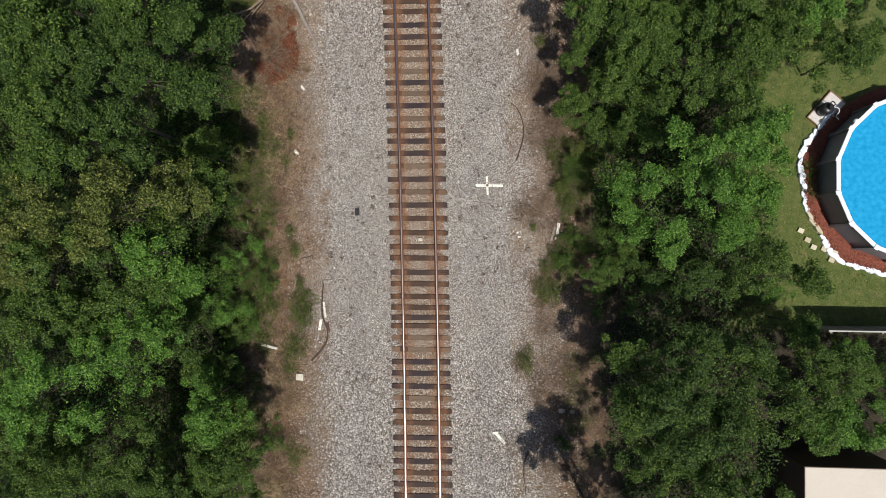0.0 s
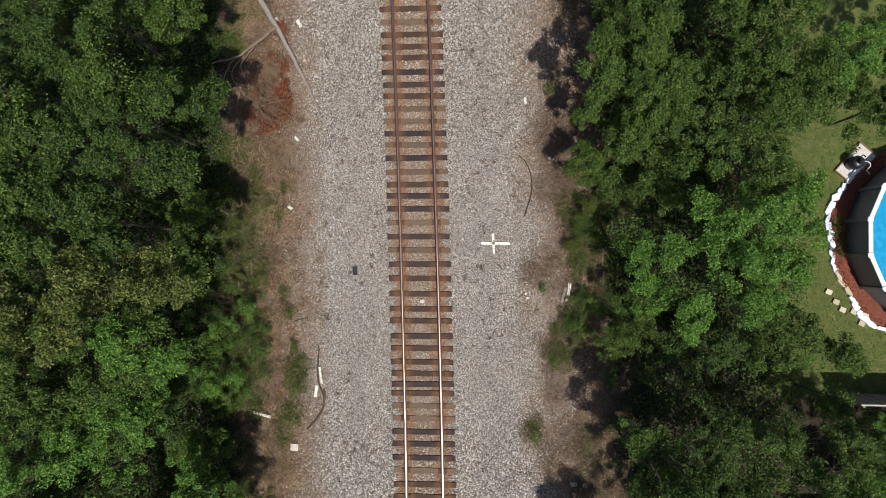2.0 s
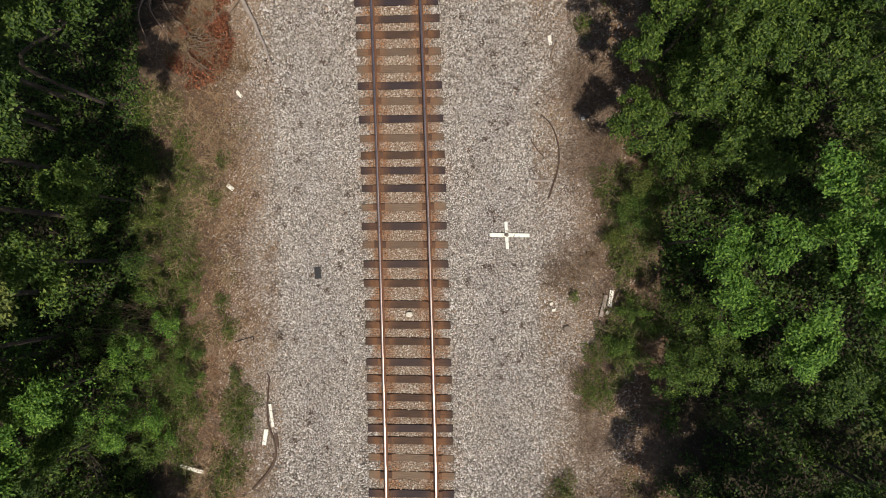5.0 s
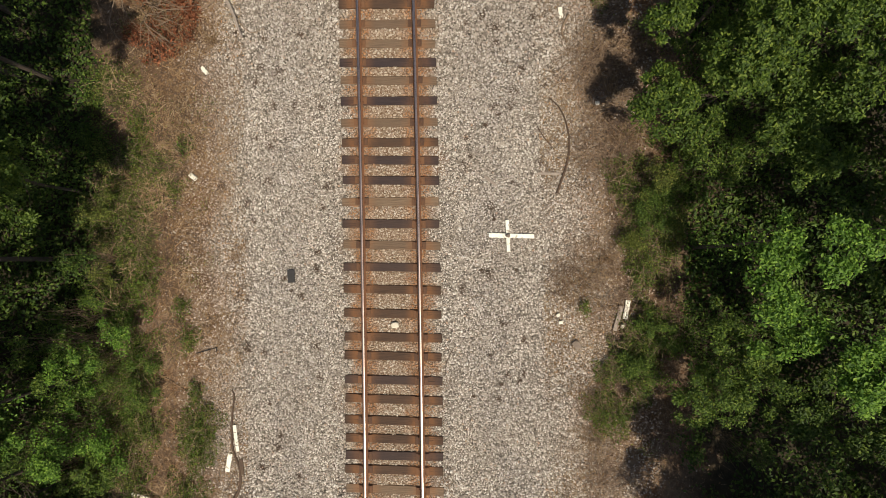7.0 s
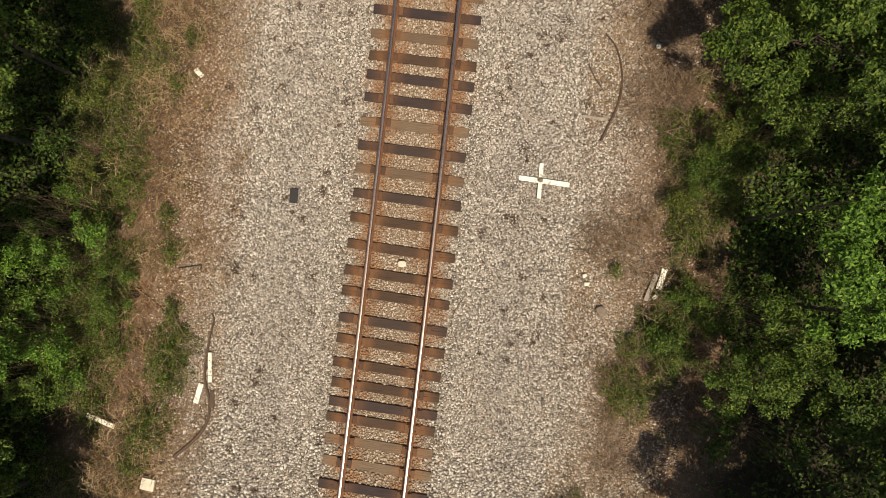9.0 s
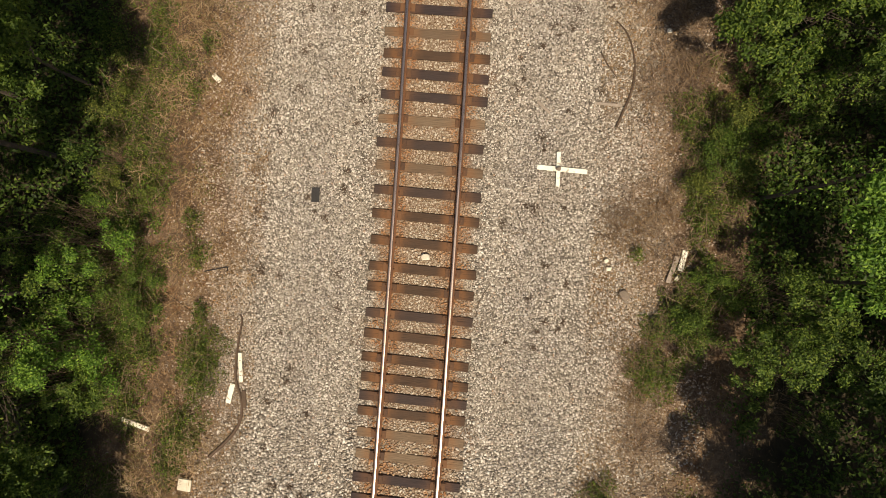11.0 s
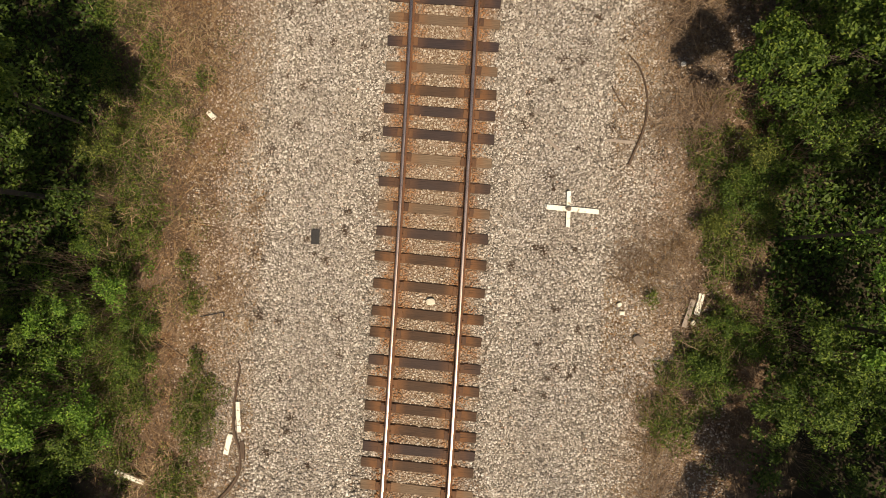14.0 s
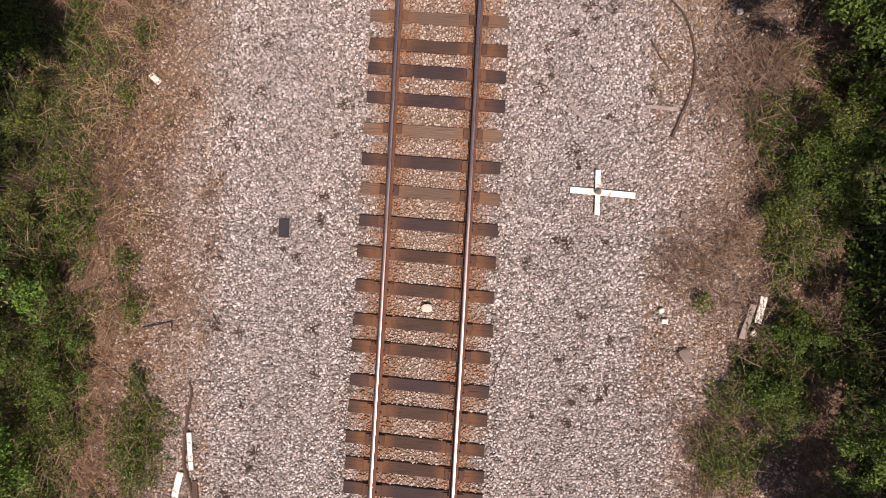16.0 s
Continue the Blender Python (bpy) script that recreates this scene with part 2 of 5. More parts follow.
def dress(ob, material, parent=None, label=""):
    ob.data.materials.append(material)
    if parent is not None:
        ob.parent = parent
    if label:
        ob["label"] = label
    return ob


def part(name, bm, material, parent, label="", smooth=False):
    me = bpy.data.meshes.new(name)
    bmesh.ops.recalc_face_normals(bm, faces=bm.faces)
    bm.to_mesh(me)
    bm.free()
    if smooth:
        me.polygons.foreach_set("use_smooth", [True] * len(me.polygons))
    return dress(new(name, me), material, parent, label)


def holder(name, m, label, category, group="", kind=""):
    ob = new(name)
    ob.empty_display_size = 0.1
    ob.matrix_world = m
    return tagged(ob, label, category, group, kind)


def box(sx, sy, sz, at=(0, 0, 0), bevel=0.0, bm=None, turn=0.0):
    """A box with its bottom at at[2], edges bevelled."""
    own = bmesh.new()
    bmesh.ops.create_cube(own, size=1.0)
    bmesh.ops.scale(own, vec=(sx, sy, sz), verts=own.verts)
    if bevel:
        bmesh.ops.bevel(own, geom=own.edges[:], offset=bevel, segments=1, affect="EDGES")
    bmesh.ops.transform(own, matrix=Matrix.Translation((at[0], at[1], at[2] + sz / 2)) @ Matrix.Rotation(turn, 4, "Z"), verts=own.verts)
    if bm is None:
        return own
    me = bpy.data.meshes.new("tmp")
    own.to_mesh(me)
    own.free()
    bm.from_mesh(me)
    bpy.data.meshes.remove(me)
    return bm


def rough_up(bm, amount, scale, seed=0.0):
    for v in bm.verts:
        v.co += noise.noise_vector(v.co * scale + Vector((seed, seed * 2, 0))) * amount
    return bm


def tube(points, radii, sides=6):
    """A bent, tapered stick through the points."""
    bm = bmesh.new()
    pts = [Vector(p) for p in points]
    rings = []
    for i, p in enumerate(pts):
        way = (pts[min(i + 1, len(pts) - 1)] - pts[max(i - 1, 0)]).normalized()
        side = way.cross(Vector((0, 0, 1)))
        side = side.normalized() if side.length > 0.05 else Vector((1, 0, 0))
        up = side.cross(way).normalized()
        r = radii[i] if isinstance(radii, (list, tuple)) else radii
        rings.append([bm.verts.new(p + (side * math.cos(a) + up * math.sin(a)) * r) for a in (2 * math.pi * k / sides for k in range(sides))])
    for a, b in zip(rings, rings[1:]):
        for k in range(sides):
            bm.faces.new((a[k], a[(k + 1) % sides], b[(k + 1) % sides], b[k]))
    bm.faces.new(rings[0][::-1])
    bm.faces.new(rings[-1])
    return bm


def smooth_line(points, steps=6):
    """Catmull-Rom through the points."""
    p = [Vector(q) for q in points]
    p = [p[0] * 2 - p[1]] + p + [p[-1] * 2 - p[-2]]
    out = []
    for i in range(1, len(p) - 2):
        for s in range(steps):
            t = s / steps
            out.append(0.5 * (2 * p[i] + (p[i + 1] - p[i - 1]) * t + (2 * p[i - 1] - 5 * p[i] + 4 * p[i + 1] - p[i + 2]) * t * t + (3 * p[i] - p[i - 1] - 3 * p[i + 1] + p[i + 2]) * t ** 3))
    return out + [p[-2]]


def ease(v, a, b):
    t = np.clip((v - a) / (b - a), 0, 1)
    return t * t * (3 - 2 * t)


def centre(y):
    """The track's centre line."""
    return -0.0338 * y - 0.0006 * (y + 3) ** 2 * ease(np.abs(y), 45, 25)


def lie(x, y):
    """The height of the ground; the tops of the ties are at 0."""
    d = np.abs(x - centre(y))
    z = -0.05 - 0.11 * ease(d, 1.3, 1.9) - 0.045 * ease(d, 3.8, 5.2) - 0.12 * ease(d, 6.0, 9.0)
    wave = 0.02 * np.sin(1.7 * x + 0.6 * y) * np.sin(1.3 * y - 0.4 * x) + 0.012 * np.sin(4.1 * x + 2) * np.sin(3.7 * y + 1)
    return z + wave * ease(d, 1.6, 5.5)


def lie1(x, y):
    return float(lie(np.float64(x), np.float64(y)))


# ---- ground ----
def build_ground():
    xs = np.concatenate([[-1500, -500, -180, -80, -45], np.arange(-26, 26, 0.28), [45, 80, 180, 500, 1500]])
    ys = np.concatenate([[-1500, -500, -180, -80, -45], np.arange(-26, 22, 0.34), [45, 80, 180, 500, 1500]])
    gx, gy = np.meshgrid(xs, ys)
    v = np.stack([gx.ravel(), gy.ravel(), lie(gx, gy).ravel()], 1)
    i = (np.arange(len(ys) - 1)[:, None] * len(xs) + np.arange(len(xs) - 1)[None, :]).ravel()
    f = np.stack([i, i + 1, i + 1 + len(xs), i + len(xs)], 1)
    me = raw_mesh("ground", v, f)
    me.polygons.foreach_set("use_smooth", [True] * len(me.polygons))
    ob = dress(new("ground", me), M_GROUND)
    tagged(ob, "reddish brown soil verge, gravel bed and lawn", "ground", kind="structure")


build_ground()

# ---- railway track ----
TIE_LINES = [7.98, 7.52, 6.91, 6.38, 5.89, 5.36, 4.83, 4.32, 3.84, 3.29, 2.71, 2.18, 1.70, 1.16, 0.59, 0.0, -0.56, -1.15, -1.74, -2.38, -3.0, -3.5,
             -4.13, -4.64, -5.2, -5.68, -6.12, -6.49, -7.01, -7.53, -8.08, -8.58, -9.15, -9.67, -10.24, -10.75, -11.4, -11.92, -12.43, -12.93, -13.44, -13.94]
TIE_TONES = "mmddmppdpdpmddpdpdmmmmdmmmdmppdddpmmdddmdd"
RAIL_LOW, RAIL_TOP = 0.025, 0.175


def tie_mesh(name, seed):
    bm = box(2.59, 0.225, 0.18, (0, 0, -0.18), 0.012)
    bmesh.ops.subdivide_edges(bm, edges=[e for e in bm.edges if e.calc_length() > 1.5], cuts=7)
    rough_up(bm, 0.012, 3.0, seed)
    me = bpy.data.meshes.new(name)
    bm.to_mesh(me)
    bm.free()
    return me


def plate_mesh():
    bm = box(0.36, 0.19, 0.018, (0, 0, 0), 0.004)
    for s in (-1, 1):
        box(0.02, 0.19, 0.014, (s * 0.088, 0, 0.016), 0.003, bm)
    me = bpy.data.meshes.new("tie_plate")
    bm.to_mesh(me)
    bm.free()
    return me


def spike_mesh():
    bm = box(0.032, 0.036, 0.022, (0, 0, 0.02), 0.006)
    box(0.016, 0.016, 0.03, (0, 0, -0.005), 0.0, bm)
    me = bpy.data.meshes.new("spike")
    bm.to_mesh(me)
    bm.free()
    return me


def rail_profile():
    """Half a flat-bottom rail section, from the foot to the running edge."""
    return [(0.070, 0.0), (0.070, 0.010), (0.028, 0.024), (0.009, 0.040), (0.009, 0.105), (0.020, 0.118), (0.0355, 0.122), (0.0365, 0.138)]


def sweep(profile, ys, side, closed=True):
    bm = bmesh.new()
    rings = []
    for y in ys:
        x = float(centre(np.float64(y))) + side * 0.7525
        rings.append([bm.verts.new((x + a, y, RAIL_LOW + b)) for a, b in profile])
    n = len(profile)
    for a, b in zip(rings, rings[1:]):
        for k in range(n if closed else n - 1):
            bm.faces.new((a[k], a[(k + 1) % n], b[(k + 1) % n], b[k]))
    if closed:
        bm.faces.new(rings[0])
        bm.faces.new(rings[-1][::-1])
    return bm


def build_track():
    track = holder("railway_track", Matrix.Identity(4), "single railway track with rusty rails on worn timber ties", "railway track", kind="structure")
    half = rail_profile()
    body = half + [(-a, b) for a, b in reversed(half)]
    head = [(0.0365, 0.138), (0.033, 0.146), (0.022, 0.1495), (0.0, 0.151), (-0.022, 0.1495), (-0.033, 0.146), (-0.0365, 0.138)]
    ys = list(np.arange(-40, 40.5, 1.0))
    for side in (-1, 1):
        rail = part("rail", sweep(body, ys, side), M_RUST, track, "rusty steel rail with dark web")
        part("rail_head", sweep(head, ys, side, False), M_RAIL, rail, "polished running surface of the rail", smooth=True)
    lines, tones = list(TIE_LINES), list(TIE_TONES)
    pick = random.Random(3)
    y = lines[0]
    while y < 39:
        y += pick.uniform(0.48, 0.62)
        lines.append(y)
        tones.append(pick.choice("mmdp"))
    y = TIE_LINES[-1]
    while y > -39:
        y -= pick.uniform(0.48, 0.62)
        lines.append(y)
        tones.append(pick.choice("mmdp"))
    meshes = {}
    for key, mat in (("d", M_TIE_DARK), ("m", M_TIE_MID), ("p", M_TIE_PALE)):
        meshes[key] = [tie_mesh("tie", s * 5.3 + ord(key)) for s in range(4)]
        for me in meshes[key]:
            me.materials.append(mat)
    plate, spike = plate_mesh(), spike_mesh()
    plate.materials.append(M_PLATE)
    spike.materials.append(M_RUST)
    for y, tone in zip(lines, tones):
        x = float(centre(np.float64(y)))
        tie = new("tie", pick.choice(meshes[tone]))
        turn = 1.2 if tone == "p" else 0.6
        low = -0.018 if tone == "p" else -0.002
        tie.matrix_world = pose(x + pick.uniform(-0.02, 0.02), y, low, pick.uniform(-1.5, 1.5), 0, pick.uniform(-turn, turn) + 0.4 + (180 if pick.random() < 0.5 else 0))
        tie.parent = track
        for side in (-1, 1):
            p = new("tie_plate", plate)
            p.parent = track
            p.matrix_world = pose(x + side * 0.7525, y, 0.005, 0, 0, pick.uniform(-1, 1))
            if -9 < y < 6:
                for a, b in ((-1, 1), (1, -1)):
                    s = new("spike", spike)
                    s.parent = p
                    s.matrix_world = pose(x + side * 0.7525 + a * 0.085, y + b * 0.05, 0.02, 0, 0, pick.uniform(-9, 9))
    return lines


ALL_TIES = build_track()


# ---- ballast ----
def scatter_stones(name, xy, size, sink, material, label, category):
    """Angular stones, one island each, on the ground."""
    n = len(xy)
    base = np.array([(1, 0, 0), (0, 1, 0), (-1, 0, 0), (0, -1, 0), (0, 0, 1), (0, 0, -1)], float)
    v = base[None] * RNG.uniform(0.62, 1.25, (n, 6, 1)) + RNG.uniform(-0.28, 0.28, (n, 6, 3))
    v *= size[:, None, None] * np.stack([RNG.uniform(0.8, 1.35, n), RNG.uniform(0.7, 1.1, n), RNG.uniform(0.75, 1.2, n)], 1)[:, None, :]
    a, b = RNG.uniform(0, 6.283, n), RNG.uniform(-0.7, 0.7, n)
    cb, sb = np.cos(b)[:, None], np.sin(b)[:, None]
    y2, z2 = v[..., 1] * cb - v[..., 2] * sb, v[..., 1] * sb + v[..., 2] * cb
    ca, sa = np.cos(a)[:, None], np.sin(a)[:, None]
    x3, y3 = v[..., 0] * ca - y2 * sa, v[..., 0] * sa + y2 * ca
    z = lie(xy[:, 0], xy[:, 1]) + size * sink * 0.6
    v = np.stack([x3 + xy[:, 0:1], y3 + xy[:, 1:2], z2 + z[:, None]], 2).reshape(-1, 3)
    tri = np.array([(0, 1, 4), (1, 2, 4), (2, 3, 4), (3, 0, 4), (1, 0, 5), (2, 1, 5), (3, 2, 5), (0, 3, 5)])
    f = (tri[None] + 6 * np.arange(n)[:, None, None]).reshape(-1, 3)
    return tagged(dress(new(name, raw_mesh(name, v, f)), material), label, category, kind="stuff")


def stone_grid(step, y0, y1):
    gx, gy = np.meshgrid(np.arange(-6.0, 7.0, step), np.arange(y0, y1, step))
    xy = np.stack([gx.ravel(), gy.ravel()], 1) + RNG.uniform(-0.55, 0.55, (gx.size, 2)) * step
    xy[:, 0] += centre(xy[:, 1])
    d = np.abs(xy[:, 0] - centre(xy[:, 1])) + 0.35 * np.sin(xy[:, 1] * 0.9) * np.sin(xy[:, 1] * 0.37 + 1) + RNG.normal(0, 0.12, len(xy))
    d -= 0.95 * (xy[:, 0] > centre(xy[:, 1]))
    keep = RNG.uniform(0, 1, len(xy)) < 1.0 - 0.45 * ease(d, 3.9, 4.7) - 0.45 * ease(d, 5.2, 6.4)
    near = np.min(np.abs(xy[:, 1][:, None] - np.array(ALL_TIES)[None, :]), axis=1)
    keep &= ~((np.abs(xy[:, 0] - centre(xy[:, 1])) < 1.31) & (near < 0.122))
    return xy[keep]


def build_ballast():
    for step, y0, y1 in ((0.072, -15.5, -8.6), (0.058, -8.6, -6.9), (0.047, -6.9, 3.8), (0.058, 3.8, 6.6), (0.072, 6.6, 12.0)):
        xy = stone_grid(step, y0, y1)
        size = step * (0.45 + 0.42 * RNG.uniform(0, 1, len(xy)) ** 1.5)
        scatter_stones("ballast_stones", xy, size, 0.3, M_STONE, "crushed pale grey limestone ballast beside the rails", "gravel")


build_ballast()


# ---- plants ----
def leaf_mesh(name, points, normals, size):
    """One folded, pointed leaf at each point."""
    n = len(points)
    t = RNG.normal(0, 1, (n, 3))
    t -= normals * np.sum(t * normals, 1, keepdims=True)
    t /= np.linalg.norm(t, axis=1, keepdims=True) + 1e-9
    s = np.cross(normals, t)
    l, w = size[:, None], (size * RNG.uniform(0.42, 0.62, n))[:, None]
    mid = points + t * l * 0.45 - normals * l * 0.06
    v = np.stack([points - normals * l * 0.05, mid + s * w * 0.5 + normals * l * 0.1, points + t * l - normals * l * 0.2, mid - s * w * 0.5 + normals * l * 0.1], 1).reshape(-1, 3)
    f = (np.arange(4)[None] + 4 * np.arange(n)[:, None])
    tri = np.concatenate([f[:, [0, 1, 2]], f[:, [0, 2, 3]]])
    return raw_mesh(name, v, tri)


def crown_points(r, depth, density, clump):
    """Leaf places in clumps over a billowing, lobed dome of radius r and the given depth, with its top at 0."""
    lobes = max(3, int(4 + r * r * 1.3))
    la, lq = RNG.uniform(0, 6.283, lobes), np.sqrt(RNG.uniform(0, 1, lobes))
    lr = r * RNG.uniform(0.26, 0.46, lobes)
    reach = np.maximum(r - lr * 0.7, 0.05) * lq * RNG.uniform(0.85, 1.15, lobes)
    lz = -depth * lq ** 2.2 * RNG.uniform(0.5, 1.1, lobes) - RNG.uniform(0, 0.22, lobes) * depth
    share = lr ** 2 / np.sum(lr ** 2)
    k = max(14, int(r * r * 30))
    of = RNG.choice(lobes, k, p=share)
    d = RNG.normal(0, 1, (k, 3))
    d[:, 2] = np.abs(d[:, 2]) - 0.08
    d /= np.linalg.norm(d, axis=1, keepdims=True)
    flat = np.minimum(lr, depth * 0.6)
    c = np.stack([reach[of] * np.cos(la[of]) + d[:, 0] * lr[of], reach[of] * np.sin(la[of]) + d[:, 1] * lr[of], lz[of] + (d[:, 2] - 1) * flat[of]], 1)
    c += RNG.normal(0, 0.07, (k, 3)) * r
    per = RNG.poisson(density * r * r * 3.14 / k, k) + 3
    which = np.repeat(np.arange(k), per)
    n = len(which)
    rad = clump * RNG.uniform(0.5, 1.4, k)[which]
    g = RNG.normal(0, 1, (n, 3))
    g /= np.linalg.norm(g, axis=1, keepdims=True)
    g *= (RNG.uniform(0, 1, n) ** 0.4)[:, None]
    p = c[which] + g * rad[:, None] * np.array([1, 1, 0.55])
    normal = g * 0.4 + d[which] * 0.3 + np.array([0, 0, 0.6]) + RNG.normal(0, 0.5, (n, 3))
    normal /= np.linalg.norm(normal, axis=1, keepdims=True)
    return p, normal, c


def trimmed(p, nor, depth):
    """Thins out the leaves that lie deep under others."""
    cell = (np.floor(p[:, 0] / 0.3) + 60).astype(int) * 121 + (np.floor(p[:, 1] / 0.3) + 60).astype(int)
    highest = np.full(121 * 121, -99.0)
    np.maximum.at(highest, cell, p[:, 2])
    keep = (highest[cell] - p[:, 2] < depth) | (RNG.uniform(0, 1, len(p)) < 0.3)
    return p[keep], nor[keep]


def twig_mesh(name, starts, ends, width):
    """Thin three-sided twigs from starts to ends, one island each."""
    n = len(starts)
    way = ends - starts
    way /= np.linalg.norm(way, axis=1, keepdims=True) + 1e-9
    side = np.cross(way, np.array([0.3, 0.2, 1.0]))
    side /= np.linalg.norm(side, axis=1, keepdims=True) + 1e-9
    up = np.cross(side, way)
    w = width[:, None]
    bend = (starts + ends) / 2 + (side * RNG.normal(0, 0.1, (n, 1)) + up * RNG.normal(0, 0.06, (n, 1))) * np.linalg.norm(ends - starts, axis=1, keepdims=True)
    rings = []
    for p, k in ((starts, 1.0), (bend, 0.8), (ends, 0.35)):
        rings += [p + side * w * k, p - side * w * 0.6 * k + up * w * 0.8 * k, p - side * w * 0.6 * k - up * w * 0.8 * k]
    v = np.stack(rings, 1).reshape(-1, 3)
    quad = np.array([(0, 1, 4, 3), (1, 2, 5, 4), (2, 0, 3, 5), (3, 4, 7, 6), (4, 5, 8, 7), (5, 3, 6, 8)])
    f = (quad[None] + 9 * np.arange(n)[:, None, None]).reshape(-1, 4)
    return raw_mesh(name, v, f)


def make_tree(lobes, material, label, density=1750, size=0.078, clump=0.23):
    """A tree whose crown is made of lobes (x, y, top, radius), on one forked trunk."""
    weight = sum(q[3] ** 2 for q in lobes)
    x, y = (sum(q[i] * q[3] ** 2 for q in lobes) / weight for i in (0, 1))
    top = max(q[2] for q in lobes)
    away = 3.2 if -8.5 < x < -5 and top > 6 else 0.8 if x < -5 else 0.0
    x -= away
    g = lie1(x, y)
    tree = holder("tree", pose(x, y, g), label, "tree", "trees beside the track")
    h = top - g
    points, normals, tips = [], [], []
    for lx, ly, ltop, radius in lobes:
        r = radius * 0.98
        depth = min((ltop - g) * 0.7, r * 1.35)
        p, nor, c = crown_points(r, depth, density, clump)
        place = np.array([lx - x, ly - y, ltop - g - clump * 0.3])
        p, nor = trimmed(p, nor, 0.9)
        p = p + place
        p[:, 2] = np.maximum(p[:, 2], 0.15)
        points.append(p)
        normals.append(nor)
        step = max(1, len(c) // 4)
        tips += [Vector(v * np.array([0.8, 0.8, 1.0]) + place - np.array([0, 0, 0.15])) for v in c[::step]]
    low = min(q[2] - q[3] * 1.3 for q in lobes) - g
    lean = Vector((away + RNG.uniform(-0.2, 0.2), RNG.uniform(-0.2, 0.2), 0))
    base_r = 0.02 + 0.006 * h
    fork = Vector((0, 0, max(0.35 * h, low))) + lean
    stem = smooth_line([Vector((0, 0, -0.1)), lean * 0.08 + Vector((0, 0, fork.z * 0.6)), fork, lean + Vector((0, 0, max(fork.z + 0.3, h * 0.8)))], 4)
    n = int(110 * h)
    at = np.array([stem[i] for i in RNG.integers(1, len(stem), n)])
    vines = at + RNG.normal(0, 1, (n, 3)) * np.array([0.28, 0.28, 0.45])
    vines[:, 2] = np.maximum(vines[:, 2], 0.1)
    p, nor = np.concatenate(points + [vines]), np.concatenate(normals + [normals[0][RNG.integers(0, len(normals[0]), n)]])
    dress(new("crown", leaf_mesh("crown", p, nor, RNG.uniform(0.65, 1.35, len(p)) * size)), material, tree)
    part("trunk", tube(stem, [base_r * (1 - 0.06 * i) for i in range(len(stem))], 7), M_BARK, tree)
    for end in tips:
        start = fork + Vector((0, 0, RNG.uniform(-0.1, 0.25) * (h - fork.z)))
        mid = (start + end) / 2 + Vector((0, 0, -0.12 * (end - start).length))
        part("limb", tube(smooth_line([start, mid, end], 3), [base_r * 0.18 * (1 - 0.13 * i) for i in range(7)], 5), M_BARK, tree)
    return tree


def make_bush(x, y, top, r, material, label, density=2600, size=0.045, twigs=55, dry=False):
    g = lie1(x, y)
    bush = holder("bush", pose(x, y, g), label, "bush", "bushes along the verge")
    h = max(0.22, top - g)
    p, nor, c = crown_points(r, h * 0.85, density, min(0.2, 0.3 * h + 0.05))
    p, nor = trimmed(p, nor, 0.5)
    p[:, 2] = np.maximum(p[:, 2] + h, RNG.uniform(0.0, 0.12, len(p)))
    dress(new("foliage", leaf_mesh("foliage", p, nor, RNG.uniform(0.6, 1.3, len(p)) * size)), material, bush)
    a = RNG.uniform(0, 6.283, twigs)
    ragged = 1 + 0.3 * np.sin(3 * a + x) + 0.22 * np.sin(5 * a + y * 2) + 0.15 * np.sin(8 * a)
    q = r * np.sqrt(RNG.uniform(0, 1, twigs))
    e = np.stack([q * ragged * np.cos(a), q * ragged * np.sin(a), h * (1.05 - 0.7 * (q / r) ** 2) * RNG.uniform(0.4, 1.15, twigs)], 1)
    k = RNG.uniform(0.2, 0.75, twigs)
    s = np.stack([e[:, 0] * k + RNG.normal(0, 0.12 * r, twigs), e[:, 1] * k + RNG.normal(0, 0.12 * r, twigs), e[:, 2] * 0.15], 1)
    dress(new("brushwood", twig_mesh("brushwood", s, e, RNG.uniform(0.0025, 0.006, twigs))), M_STRAW if dry else M_TWIG, bush)
    return bush


# leaf, lobes of the crown: x, y, top, radius
TREES_EAST_MIDDLE = [
    ("bright", [(11.3, -0.1, 6.4, 1.58), (9.9, 0.4, 6.3, 0.84), (12.2, -0.8, 5.8, 1.04), (12.0, 0.9, 5.8, 1.00), (12.7, 0.1, 5.6, 0.80), (13.3, 1.4, 4.8, 1.00), (11.4, -1.6, 5.3, 1.52), (9.0, -0.6, 4.8, 0.56)]),
    ("bright", [(10.0, -2.6, 4.6, 1.03), (8.1, -1.5, 3.9, 0.69), (8.7, -2.4, 3.4, 0.81)]),
    ("bright", [(7.9, -0.5, 4.3, 0.67)]),
    ("mid", [(13.2, -3.6, 4.3, 1.14), (14.9, -4.7, 4.0, 1.07)]),
    ("dark", [(10.6, -4.3, 3.1, 1.12), (11.9, -4.2, 2.9, 0.93)]),
]
